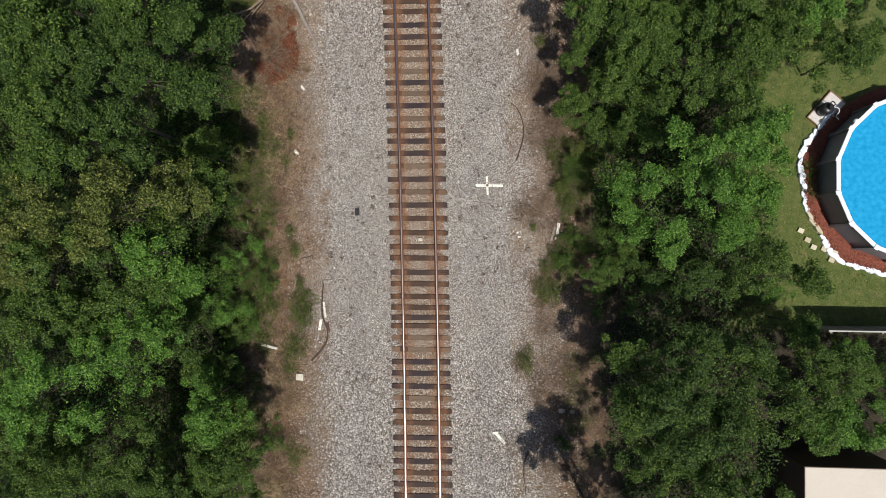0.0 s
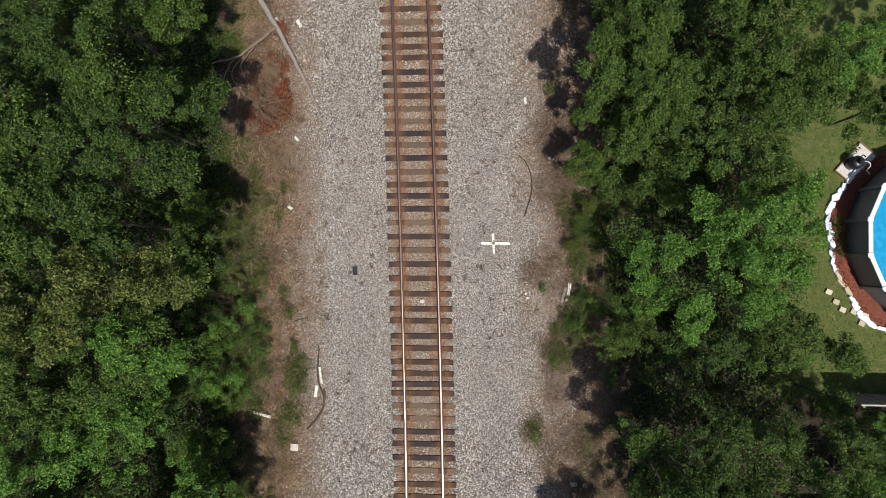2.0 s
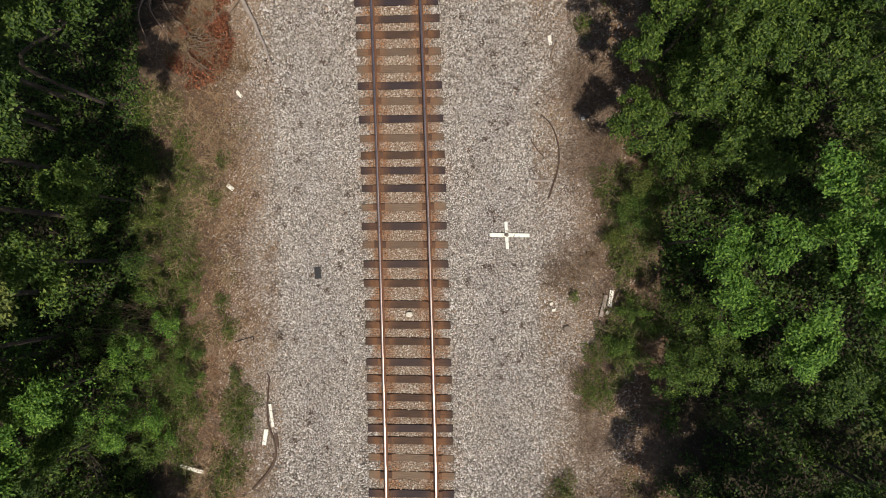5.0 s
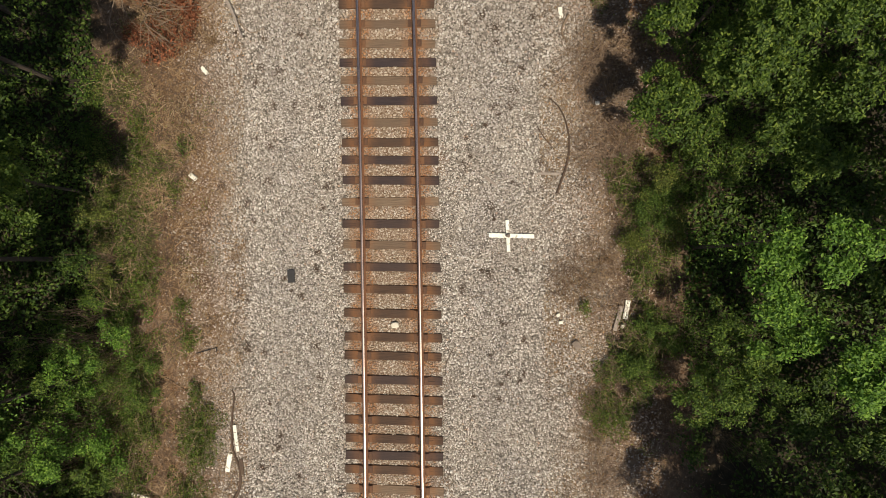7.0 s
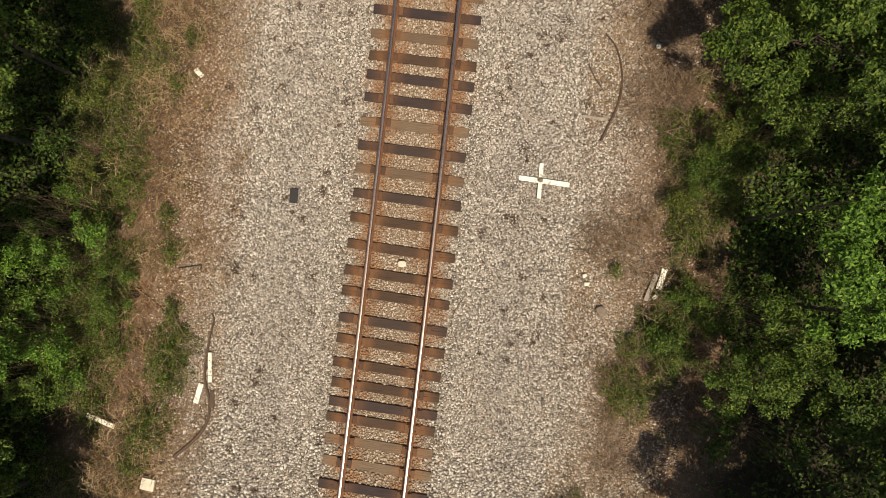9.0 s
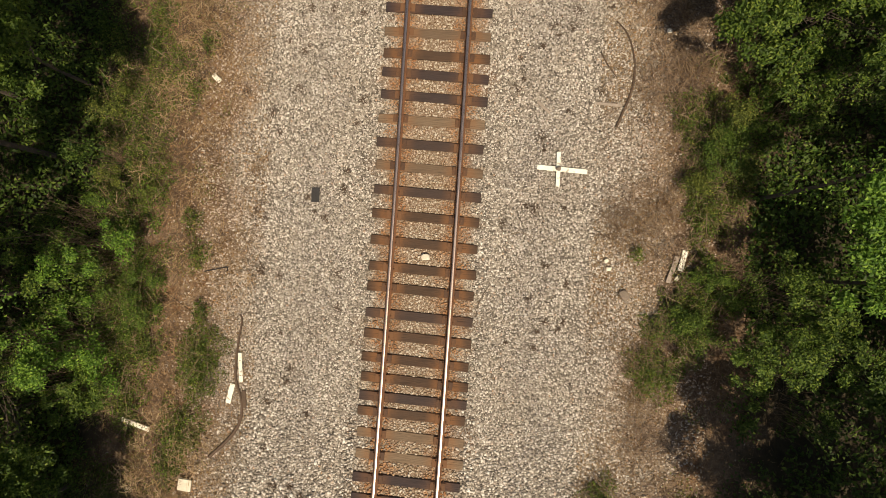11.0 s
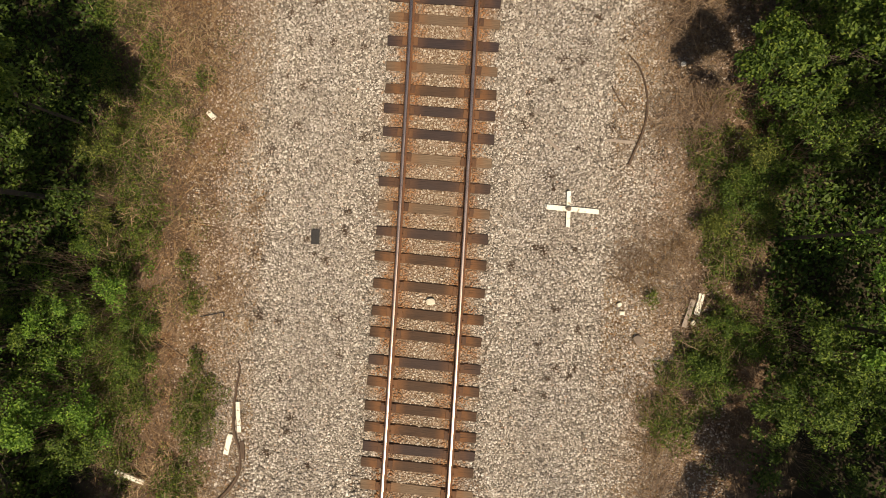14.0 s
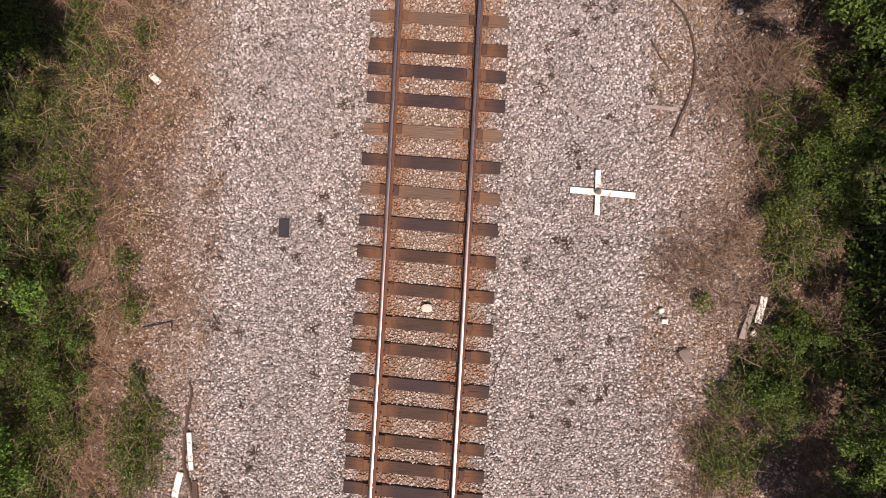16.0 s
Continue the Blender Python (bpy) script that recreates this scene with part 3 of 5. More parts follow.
TREES_EAST_NORTH = [
    ("mid", [(6.5, 5.2, 5.8, 1.04), (8.1, 5.7, 5.3, 1.07), (8.5, 4.6, 4.6, 1.12)]),
    ("mid", [(12.0, 2.2, 5.3, 1.07), (10.1, 2.7, 5.2, 1.08), (12.4, 3.9, 5.1, 1.45)]),
    ("mid", [(13.5, 4.5, 4.9, 1.59), (11.4, 5.3, 4.9, 1.36), (15.2, 4.1, 4.8, 1.14)]),
    ("mid", [(9.7, 5.5, 4.9, 1.36), (9.8, 4.0, 4.8, 1.29)]),
    ("mid", [(16.7, 4.6, 4.5, 1.39)]),
    ("mid", [(7.7, 3.0, 4.0, 1.45), (9.1, 2.0, 3.9, 1.18), (6.9, 4.7, 3.4, 0.91), (6.7, 2.7, 2.9, 1.14)]),
    ("dark", [(8.2, 8.2, 5.4, 1.80)]),
    ("mid", [(10.8, 8.8, 5.8, 2.00)]),
    ("mid", [(12.4, 6.8, 6.0, 2.00)]),
    # The lobe at y 4.3 is added for the shadow it throws on the verge.
    ("mid", [(7.9, 6.9, 6.0, 1.30), (7.4, 4.3, 5.8, 1.25)]),
    ("bright", [(15.2, 6.2, 4.8, 1.80)]),
    ("dark", [(18.2, 7.3, 4.2, 1.80)]),
]
TREES_EAST_SOUTH = [
    # Dark leaf on this stand puts the deep shade here into its colour.
    ("dark", [(9.0, -8.1, 6.8, 1.65), (10.4, -8.0, 6.3, 1.48), (9.5, -9.7, 6.3, 1.48), (11.0, -9.7, 6.3, 1.48), (10.6, -6.5, 5.3, 0.81)]),
    ("mid", [(10.8, -11.1, 6.3, 1.48), (9.4, -11.4, 5.3, 1.55)]),
    ("mid", [(12.1, -6.7, 5.3, 0.81)]),
    ("mid", [(8.6, -8.9, 5.3, 1.11), (7.9, -6.8, 5.1, 0.91)]),
    ("mid", [(13.1, -8.8, 6.9, 1.60), (15.2, -7.7, 5.5, 1.50)]),
    ("bright", [(16.0, -9.7, 3.4, 1.30), (17.3, -9.6, 3.4, 1.20)]),
    ("mid", [(15.3, -5.9, 2.9, 1.00)]),
    # The next two crowns are added just out of view to shade the verge.
    ("dark", [(7.9, -14.2, 7.6, 1.90)]),
    ("dark", [(7.2, -13.5, 7.0, 1.50)]),
    ("mid", [(9.9, -15.2, 6.4, 2.00)]),
    ("mid", [(12.6, -13.0, 6.0, 1.90)]),
    ("bright", [(19.6, -9.2, 3.8, 1.60)]),
]
TREES_WEST_MIDDLE = [
    ("olive", [(-9.1, -2.5, 10.8, 1.28), (-8.3, -1.8, 9.9, 1.19), (-6.7, -1.8, 9.2, 1.21)]),
    ("dark", [(-6.9, 1.4, 10.3, 1.16), (-8.1, 0.4, 10.3, 1.32), (-8.9, 1.9, 10.3, 1.49), (-6.3, 3.2, 9.2, 1.16), (-5.7, 1.8, 8.9, 0.83)]),
    ("mid", [(-9.5, -0.4, 10.3, 1.32), (-9.9, 1.0, 10.3, 1.32)]),
    ("mid", [(-10.3, -3.8, 9.3, 1.41), (-11.4, -5.4, 8.3, 1.50), (-10.5, -5.5, 7.3, 1.79)]),
    ("bright", [(-7.4, -3.4, 8.8, 1.11)]),
    ("mid", [(-6.2, -1.1, 7.6, 0.75)]),
    ("mid", [(-8.0, 0.8, 4.3, 1.20)]),
]
TREES_WEST_NORTH = [
    ("dark", [(-7.1, 2.8, 10.3, 0.86), (-8.0, 3.6, 9.3, 1.06)]),
    ("mid", [(-7.2, 3.9, 10.3, 0.98)]),
    ("mid", [(-10.1, 3.0, 10.3, 1.49)]),
    ("dark", [(-6.4, 3.9, 7.3, 1.00)]),
    ("mid", [(-7.9, 7.7, 7.2, 1.70)]),
    ("dark", [(-9.7, 5.6, 10.2, 2.20)]),
    ("dark", [(-12.6, 6.2, 9.5, 2.20)]),
    ("dark", [(-12.2, 2.8, 10.2, 2.00)]),
]
TREES_WEST_FAR = [
    ("mid", [(-12.0, 0.2, 9.6, 1.70), (-13.6, 1.6, 9.2, 1.90), (-13.4, -1.4, 9.0, 1.80)]),
    ("olive", [(-11.8, -2.6, 9.4, 1.60), (-13.2, -4.0, 8.6, 1.80)]),
    ("mid", [(-14.8, -6.6, 7.4, 2.00), (-15.2, -9.0, 6.6, 1.90)]),
    ("dark", [(-15.4, 0.0, 8.6, 2.00), (-15.6, -3.0, 8.0, 2.00)]),
    ("dark", [(-15.0, 3.6, 9.0, 2.20)]),
    ("mid", [(-8.2, -4.6, 8.3, 1.00), (-7.3, -2.8, 8.2, 0.80)]),
    ("bright", [(-7.9, -4.4, 5.0, 0.90)]),
]
TREES_WEST_SOUTH = [
    ("bright", [(-11.2, -7.0, 8.3, 1.50), (-12.4, -8.9, 7.3, 1.40), (-9.2, -6.7, 7.2, 1.73)]),
    ("bright", [(-7.4, -9.3, 5.6, 1.50)]),
    ("bright", [(-10.6, -8.9, 7.3, 1.00)]),
    ("mid", [(-10.1, -10.6, 6.3, 1.26), (-8.8, -11.8, 5.8, 1.52)]),
    ("dark", [(-8.6, -6.6, 5.3, 0.90)]),
    ("mid", [(-6.9, -10.9, 5.3, 1.78), (-7.0, -9.5, 4.6, 1.20), (-6.2, -10.9, 4.0, 0.90)]),
    ("dark", [(-14.6, -12.1, 4.3, 1.63)]),
    ("mid", [(-8.2, -7.8, 3.2, 1.30), (-8.8, -6.2, 3.4, 0.91)]),
    ("mid", [(-15.6, -12.2, 5.4, 2.20)]),
    ("dark", [(-16.2, -5.4, 6.0, 2.20)]),
    ("mid", [(-13.2, -11.6, 6.0, 1.80)]),
    ("mid", [(-7.2, -12.9, 5.0, 1.70)]),
    ("dark", [(-10.6, -13.5, 5.6, 2.20)]),
    ("mid", [(-8.6, -14.6, 4.6, 1.60)]),
]
TREES = TREES_WEST_NORTH + TREES_WEST_MIDDLE + TREES_WEST_FAR + TREES_WEST_SOUTH + TREES_EAST_NORTH + TREES_EAST_MIDDLE + TREES_EAST_SOUTH
# x, y, top, radius, leaf
BUSHES_WEST = [(-7.3, -3.6, 1.3, 0.9, "mid"), (-7.7, -3.3, 2.4, 1.1, "bright"), (-7.6, -5.3, 2.3, 1.15, "bright"), (-7.2, -4.5, 1.4, 0.9, "mid"), (-7.8, -6.7, 1.0, 0.6, "mid"),
               (-6.2, -11.4, 0.8, 0.8, "mid"), (-8.9, -4.2, 2.2, 1.3, "mid"), (-8.1, -6.4, 2.2, 1.0, "mid"), (-10.4, -5.2, 2.6, 1.5, "mid"), (-8.5, -5.4, 2.8, 1.0, "bright"), (-8.3, -3.0, 2.6, 0.9, "mid"), (-7.7, -2.5, 2.1, 0.7, "mid"), (-7.5, -1.1, 2.0, 0.5, "dark"),
               (-7.9, -6.0, 2.6, 0.9, "bright"), (-9.2, -5.6, 3.0, 1.1, "mid"), (-7.9, 0.2, 0.8, 0.6, "olive"), (-7.6, -1.6, 0.7, 0.6, "olive")]
BUSHES_EAST = [(6.5, -3.6, 0.75, 0.7, "mid"), (6.45, -0.5, 0.7, 0.6, "olive"), (6.9, -0.1, 0.7, 0.75, "olive"), (6.7, 1.1, 1.2, 0.75, "olive"), (6.9, -3.2, 0.9, 0.85, "mid"),
               (7.3, -4.3, 1.6, 0.95, "mid"), (7.7, 2.1, 2.4, 1.15, "mid"), (7.8, -2.7, 2.4, 0.95, "mid"), (7.9, -3.9, 2.4, 1.1, "mid"), (8.8, -3.7, 2.6, 1.0, "mid"),
               (7.6, 3.7, 3.0, 1.0, "mid"), (7.0, 0.6, 1.3, 0.8, "mid"), (7.1, 2.9, 1.2, 0.7, "mid"), (7.1, -2.3, 1.2, 0.7, "mid"), (7.9, 1.3, 2.2, 1.1, "mid"), (8.8, 1.8, 3.2, 1.0, "mid"),
               (8.6, -2.9, 2.2, 0.9, "mid"), (8.6, -5.3, 1.8, 0.8, "dark"), (6.5, -11.4, 0.7, 0.6, "dark")]
BUSHES_GARDEN = [(17.4, -7.7, 2.8, 1.3, "bright"), (18.8, -8.8, 3.0, 1.4, "bright"), (17.0, -9.8, 2.6, 1.3, "bright"), (19.6, -7.6, 2.6, 1.3, "bright"), (16.1, -10.5, 2.0, 0.8, "bright"),
                 (18.3, -10.4, 2.2, 0.9, "bright"), (14.4, -8.0, 2.0, 1.2, "dark"), (16.2, -7.5, 2.4, 1.2, "dark"), (18.4, -7.7, 2.6, 1.2, "mid"), (14.7, -1.2, 1.4, 1.0, "bright"),
                 (14.4, 2.4, 1.6, 1.1, "mid"), (15.0, -4.6, 1.6, 0.9, "bright"), (13.2, -1.2, 2.2, 1.2, "mid"), (14.0, 4.4, 2.2, 1.2, "mid")]
DRY_BUSHES = [(4.95, -1.6, 0.25, 0.75), (5.35, -4.3, 0.35, 0.7), (5.6, 4.6, 0.3, 1.0), (5.9, 3.6, 0.25, 0.8), (6.0, 1.3, 0.3, 0.7), (5.6, -9.6, 0.2, 0.7), (-6.9, 6.3, 0.9, 0.9), (-6.3, 5.4, 0.4, 0.6),
              (-6.4, -8.6, 0.2, 0.6), (5.4, -5.5, 0.15, 0.5), (-5.0, 5.0, 0.05, 0.45), (5.6, -0.9, 0.2, 0.6), (6.1, 2.4, 0.25, 0.6), (-6.2, -9.9, 0.25, 0.6), (-6.4, -12.9, 0.3, 0.7)]
LEAVES = {"dark": M_LEAF_DARK, "mid": M_LEAF_MID, "bright": M_LEAF_BRIGHT, "olive": M_LEAF_OLIVE}
TREE_WORDS = {"dark": "dense dark green broadleaf tree at the wood's edge", "mid": "green broadleaf tree with an uneven clumped crown",
              "bright": "bright green broadleaf tree with a full crown", "olive": "yellowish green broadleaf tree with a loose crown"}
BUSH_WORDS = {"dark": "dark green shaded undergrowth bush on leaf litter", "mid": "green leafy bush at the edge of the trees",
              "bright": "bright green leafy bush at the edge of the lawn", "olive": "low olive green weedy bush on brown soil"}
for leaf, lobes in TREES:
    make_tree(lobes, LEAVES[leaf], TREE_WORDS[leaf])
for x, y, top, r, leaf in BUSHES_WEST + BUSHES_EAST + BUSHES_GARDEN:
    make_bush(x, y, top, r, LEAVES[leaf], BUSH_WORDS[leaf], size=0.046 if top < 1.5 else 0.062, density=1700 if top < 1.5 else 1300)
for x, y, top, r in DRY_BUSHES:
    make_bush(x, y, top, r, M_LEAF_DRY, "dry brown twiggy brush on the gravel's edge", density=120, size=0.035, twigs=150, dry=True)


for x, y, top, r in ((-6.5, 6.4, 0.7, 0.8), (-6.1, 7.4, 0.4, 0.6), (-6.9, 5.2, 0.5, 0.5), (-5.9, 5.7, 0.1, 0.45), (-6.0, 8.6, 0.3, 0.5)):
    make_bush(x, y, top, r, M_LEAF_RED, "rusty brown dead brush beside the fallen trunk", density=900, size=0.06, twigs=160, dry=True)


# ---- litter on the verges ----
def blade_mesh(name, s, e, width):
    way = e - s
    side = np.stack([-way[:, 1], way[:, 0], RNG.normal(0, 0.3, len(s)) * np.linalg.norm(way, axis=1)], 1)
    side /= np.linalg.norm(side, axis=1, keepdims=True) + 1e-9
    w = width[:, None]
    v = np.stack([s - side * w, s + side * w, e + side * w * 0.5, e - side * w * 0.5], 1).reshape(-1, 3)
    return raw_mesh(name, v, np.arange(len(v)).reshape(-1, 4))


def build_litter(name, n, material, long, wide, label, spread, seed):
    side = np.where(RNG.uniform(0, 1, n) < 0.5, -1.0, 1.0)
    d = 4.0 + np.abs(RNG.normal(0, 1.0, n)) * spread
    y = RNG.uniform(-15.0, 11.5, n)
    x = centre(y) + side * d
    patch = np.sin(1.6 * x + seed) * np.sin(1.2 * y - 0.5 * x + seed) + RNG.normal(0, 0.45, n) + 0.5 * (d - 4.6)
    keep = patch > 0
    x, y = x[keep], y[keep]
    n = len(x)
    a, l = RNG.uniform(0, 6.283, n), RNG.uniform(0.3, 1.0, n) * long
    z = lie(x, y)
    s = np.stack([x, y, z + RNG.uniform(0.004, 0.03, n)], 1)
    e = np.stack([x + l * np.cos(a), y + l * np.sin(a), z + RNG.uniform(0.004, 0.06, n)], 1)
    tagged(dress(new(name, blade_mesh(name, s, e, RNG.uniform(0.5, 1.0, n) * wide)), material), label, "litter", kind="stuff")


def build_weeds(name, side, clumps, near, far, power, leaves, high, size, material, label, blades=False):
    """Low ragged weeds in patches along one side of the track."""
    y = RNG.uniform(-15, 11.5, clumps * 3)
    d = near + (far - near) * RNG.uniform(0, 1, clumps * 3) ** power
    patch = np.sin(1.3 * y + 2.0 * d) + np.sin(2.9 * y - 1.1 * d + side) + np.sin(0.6 * y + 1) + RNG.normal(0, 0.6, clumps * 3)
    order = np.argsort(-patch)[:clumps]
    y, d = y[order], d[order]
    x = centre(y) + side * d
    which = np.repeat(np.arange(clumps), RNG.poisson(leaves, clumps))
    n = len(which)
    spread = RNG.uniform(0.08, 0.26, clumps)[which]
    px, py = x[which] + RNG.normal(0, 1, n) * spread, y[which] + RNG.normal(0, 1, n) * spread
    tall = (RNG.uniform(0.25, 1.0, clumps) * high)[which]
    z = lie(px, py)
    p = np.stack([px, py, z + 0.01 + tall * RNG.uniform(0, 1, n)], 1)
    if blades:
        l = RNG.uniform(0.08, 0.34, n)
        a = RNG.uniform(0, 6.283, n)
        e = p + np.stack([l * np.cos(a), l * np.sin(a), RNG.uniform(-0.02, 0.1, n)], 1)
        me = blade_mesh(name, p, e, RNG.uniform(0.003, 0.008, n))
    else:
        nor = RNG.normal(0, 0.55, (n, 3)) + np.array([0, 0, 0.8])
        nor /= np.linalg.norm(nor, axis=1, keepdims=True)
        me = leaf_mesh(name, p, nor, RNG.uniform(0.5, 1.3, n) * size)
    tagged(dress(new(name, me), material), label, "weeds", kind="stuff")


build_weeds("weeds", -1, 380, 6.9, 8.3, 0.8, 60, 0.5, 0.05, M_LEAF_OLIVE, "low olive green weeds on the verge")
build_weeds("weeds", -1, 330, 5.9, 7.6, 0.9, 45, 0.4, 0.042, M_LEAF_OLIVE, "thin olive green weeds among dead grass")
build_weeds("weeds", -1, 60, 4.9, 6.2, 0.8, 50, 0.15, 0.04, M_LEAF_OLIVE, "low green weeds on the verge")
build_weeds("weeds", -1, 220, 7.3, 8.6, 0.8, 70, 0.55, 0.055, M_LEAF_MID, "low green weeds below the trees")
build_weeds("weeds", 1, 170, 6.1, 7.4, 0.8, 70, 0.4, 0.05, M_LEAF_OLIVE, "low olive green weeds on the verge")
build_weeds("undergrowth", 1, 330, 7.4, 14.0, 0.9, 60, 0.9, 0.09, M_LEAF_DARK, "dark green undergrowth below the trees")
build_weeds("undergrowth", -1, 260, 8.0, 14.0, 0.9, 56, 0.9, 0.09, M_LEAF_DARK, "dark green undergrowth below the trees")
build_weeds("dead_weeds", -1, 300, 5.2, 7.9, 0.8, 30, 0.4, 0.05, M_STRAW, "tangled dry straw-coloured weed stalks", True)
build_weeds("dead_weeds", -1, 140, 5.6, 7.9, 0.8, 22, 0.5, 0.05, M_DARKROOT, "tangled dark dead brush stalks", True)
build_weeds("dead_weeds", 1, 170, 5.2, 7.4, 0.8, 26, 0.3, 0.05, M_TWIG, "tangled dry brown weed stalks", True)
build_weeds("dead_weeds", 1, 130, 5.6, 7.4, 0.8, 22, 0.4, 0.05, M_DARKROOT, "tangled dark dead brush stalks", True)
build_weeds("dead_weeds", 1, 100, 5.2, 7.2, 0.8, 50, 0.15, 0.05, M_LEAF_DRY, "dry brown dead leaves on stalks", False)


def build_understory(side, near, far, n, label):
    """Shaded saplings and vines that cover the floor of the woods in uneven mounds."""
    y = RNG.uniform(-17, 12.5, n)
    d = RNG.uniform(near, far, n)
    x = centre(y) + side * d
    mound = 0.5 + 0.22 * np.sin(1.9 * x + 0.8 * y) + 0.18 * np.sin(1.3 * y - 1.1 * x + 1) + 0.14 * np.sin(3.1 * x + 2.3 * y)
    gap = (side > 0) & (y < -4.6) & ((d < 8.7) | (RNG.uniform(0, 1, n) < 0.4))
    x, y, d, mound = x[~gap], y[~gap], d[~gap], mound[~gap]
    n = len(x)
    high = 0.12 + 2.2 * np.clip(mound, 0.05, 1.0) * ease(d, near, near + 3.2)
    p = np.stack([x, y, lie(x, y) + high * RNG.uniform(0.55, 1.0, n) + RNG.normal(0, 0.06, n).clip(-0.05, 0.2)], 1)
    nor = RNG.normal(0, 0.5, (n, 3)) + np.array([0, 0, 0.8])
    nor /= np.linalg.norm(nor, axis=1, keepdims=True)
    ob = dress(new("understory", leaf_mesh("understory", p, nor, RNG.uniform(0.6, 1.3, n) * 0.125)), M_LEAF_DARK)
    tagged(ob, label, "undergrowth", kind="stuff")


build_understory(-1, 8.4, 20.0, 110000, "shaded dark green saplings and vines below the trees")
build_understory(1, 7.7, 14.6, 66000, "shaded dark green saplings and vines below the trees")


def build_patches(name, spots, leaves, high, size, material, label, blades=False):
    """Weeds in patches of their own: x, y, radius."""
    pts = []
    for x, y, r in spots:
        n = int(leaves * r * r * 3.14)
        a = RNG.uniform(0, 6.283, n)
        q = r * RNG.uniform(0, 1, n) ** 0.6 * (1 + 0.3 * np.sin(3 * a + x) + 0.2 * np.sin(7 * a + y))
        px, py = x + q * np.cos(a) * 0.8, y + q * np.sin(a) * 1.2
        pts.append(np.stack([px, py, lie(px, py) + 0.01 + high * RNG.uniform(0, 1, n) * (1.1 - q / (r * 1.5)) * RNG.uniform(0.3, 1, n)], 1))
    p = np.concatenate(pts)
    n = len(p)
    if blades:
        a, l = RNG.uniform(0, 6.283, n), RNG.uniform(0.12, 0.55, n)
        me = blade_mesh(name, p, p + np.stack([l * np.cos(a), l * np.sin(a), RNG.uniform(-0.05, 0.12, n)], 1), RNG.uniform(0.0025, 0.0075, n))
    else:
        nor = RNG.normal(0, 0.6, (n, 3)) + np.array([0, 0, 0.7])
        nor /= np.linalg.norm(nor, axis=1, keepdims=True)
        me = leaf_mesh(name, p, nor, RNG.uniform(0.5, 1.3, n) * size)
    tagged(dress(new(name, me), material), label, "weeds", kind="stuff")


# x, y, radius
GREEN_WEST = [(-7.99, 0.32, 0.78), (-7.12, 0.25, 0.78), (-6.94, 2.62, 0.54), (-7.00, 1.78, 0.70), (-6.39, 1.42, 0.47), (-5.73, 2.05, 0.27), (-5.98, 0.85, 0.28), (-7.16, -0.72, 0.86), (-7.64, -1.59, 0.70), (-6.78, -1.65, 0.70), (-7.38, -2.67, 0.63), (-6.83, -3.86, 0.78), (-7.68, -3.94, 0.86), (-6.85, -4.95, 0.78), (-7.19, -5.81, 0.70), (-6.49, -5.73, 0.47), (-7.84, -5.06, 0.78), (-5.48, -3.17, 0.34), (-5.71, -2.38, 0.29), (-5.04, -5.44, 0.61), (-5.34, -5.88, 0.56), (-5.25, -4.60, 0.25), (-6.90, -7.14, 0.59), (-5.47, -7.60, 0.69), (-5.06, -6.22, 0.54), (-5.68, -8.34, 0.54), (-5.34, -12.36, 0.59)]
DRY_WEST = [(-7.05, 2.33, 0.59), (-6.56, 3.06, 0.53), (-6.02, 3.38, 0.66), (-6.32, 2.11, 0.53), (-5.50, 2.45, 0.53), (-6.50, 1.13, 0.53), (-5.82, 0.08, 0.48), (-6.17, -0.63, 0.53), (-5.96, -1.30, 0.50), (-4.19, -0.73, 0.34), (-5.30, -0.83, 0.34), (-4.04, -3.57, 0.29), (-4.95, -2.85, 0.34), (-6.17, -2.01, 0.46), (-5.90, -3.21, 0.40), (-5.97, -4.59, 0.37), (-5.79, -5.66, 0.40), (-5.98, -6.49, 0.46), (-5.78, -7.01, 0.50), (-5.89, -8.98, 0.63), (-5.67, -9.60, 0.63), (-6.25, 3.68, 0.84), (-6.46, 2.39, 0.75), (-5.83, 4.97, 0.84), (-6.72, 6.06, 0.84), (-5.75, -10.14, 0.64), (-5.86, -11.38, 0.64), (-5.70, -13.36, 0.64), (-6.32, 2.19, 0.74)]
GREEN_EAST = [(6.12, 1.23, 0.66), (6.69, 0.49, 0.79), (6.51, -0.43, 0.66), (6.58, -1.20, 0.53), (7.14, -0.37, 0.66), (6.14, -3.31, 0.48), (6.55, -3.78, 0.73), (6.02, -4.87, 0.53), (5.65, -5.04, 0.34), (6.82, -2.47, 0.53), (7.35, -2.80, 0.53), (5.14, -2.12, 0.19), (7.32, 0.42, 0.53), (5.41, 6.10, 0.33), (6.64, -3.03, 0.75), (5.73, -3.86, 0.42), (4.81, -7.94, 0.50), (5.52, -4.75, 0.50), (6.46, 0.67, 0.59)]
DRY_EAST = [(4.67, -1.12, 0.61), (4.45, -1.53, 0.42), (5.34, -1.45, 0.74), (5.78, -0.76, 0.53), (5.64, 2.36, 0.74), (5.15, 2.06, 0.61), (6.39, 2.42, 0.61), (6.08, 1.61, 0.61), (5.23, 4.04, 0.53), (5.88, 3.95, 0.79), (5.63, -4.79, 0.74), (5.24, -4.70, 0.37), (6.11, -3.06, 0.48), (6.15, -2.02, 0.40), (4.61, -7.98, 0.63), (5.43, -8.98, 0.54), (5.42, 4.64, 0.96), (5.11, 1.72, 0.54), (5.63, -5.91, 0.54), (4.93, -8.18, 0.64), (5.22, 4.13, 0.99), (5.57, 6.37, 0.74), (5.55, -9.38, 0.74), (4.22, -11.61, 0.50), (5.53, -6.70, 0.64)]
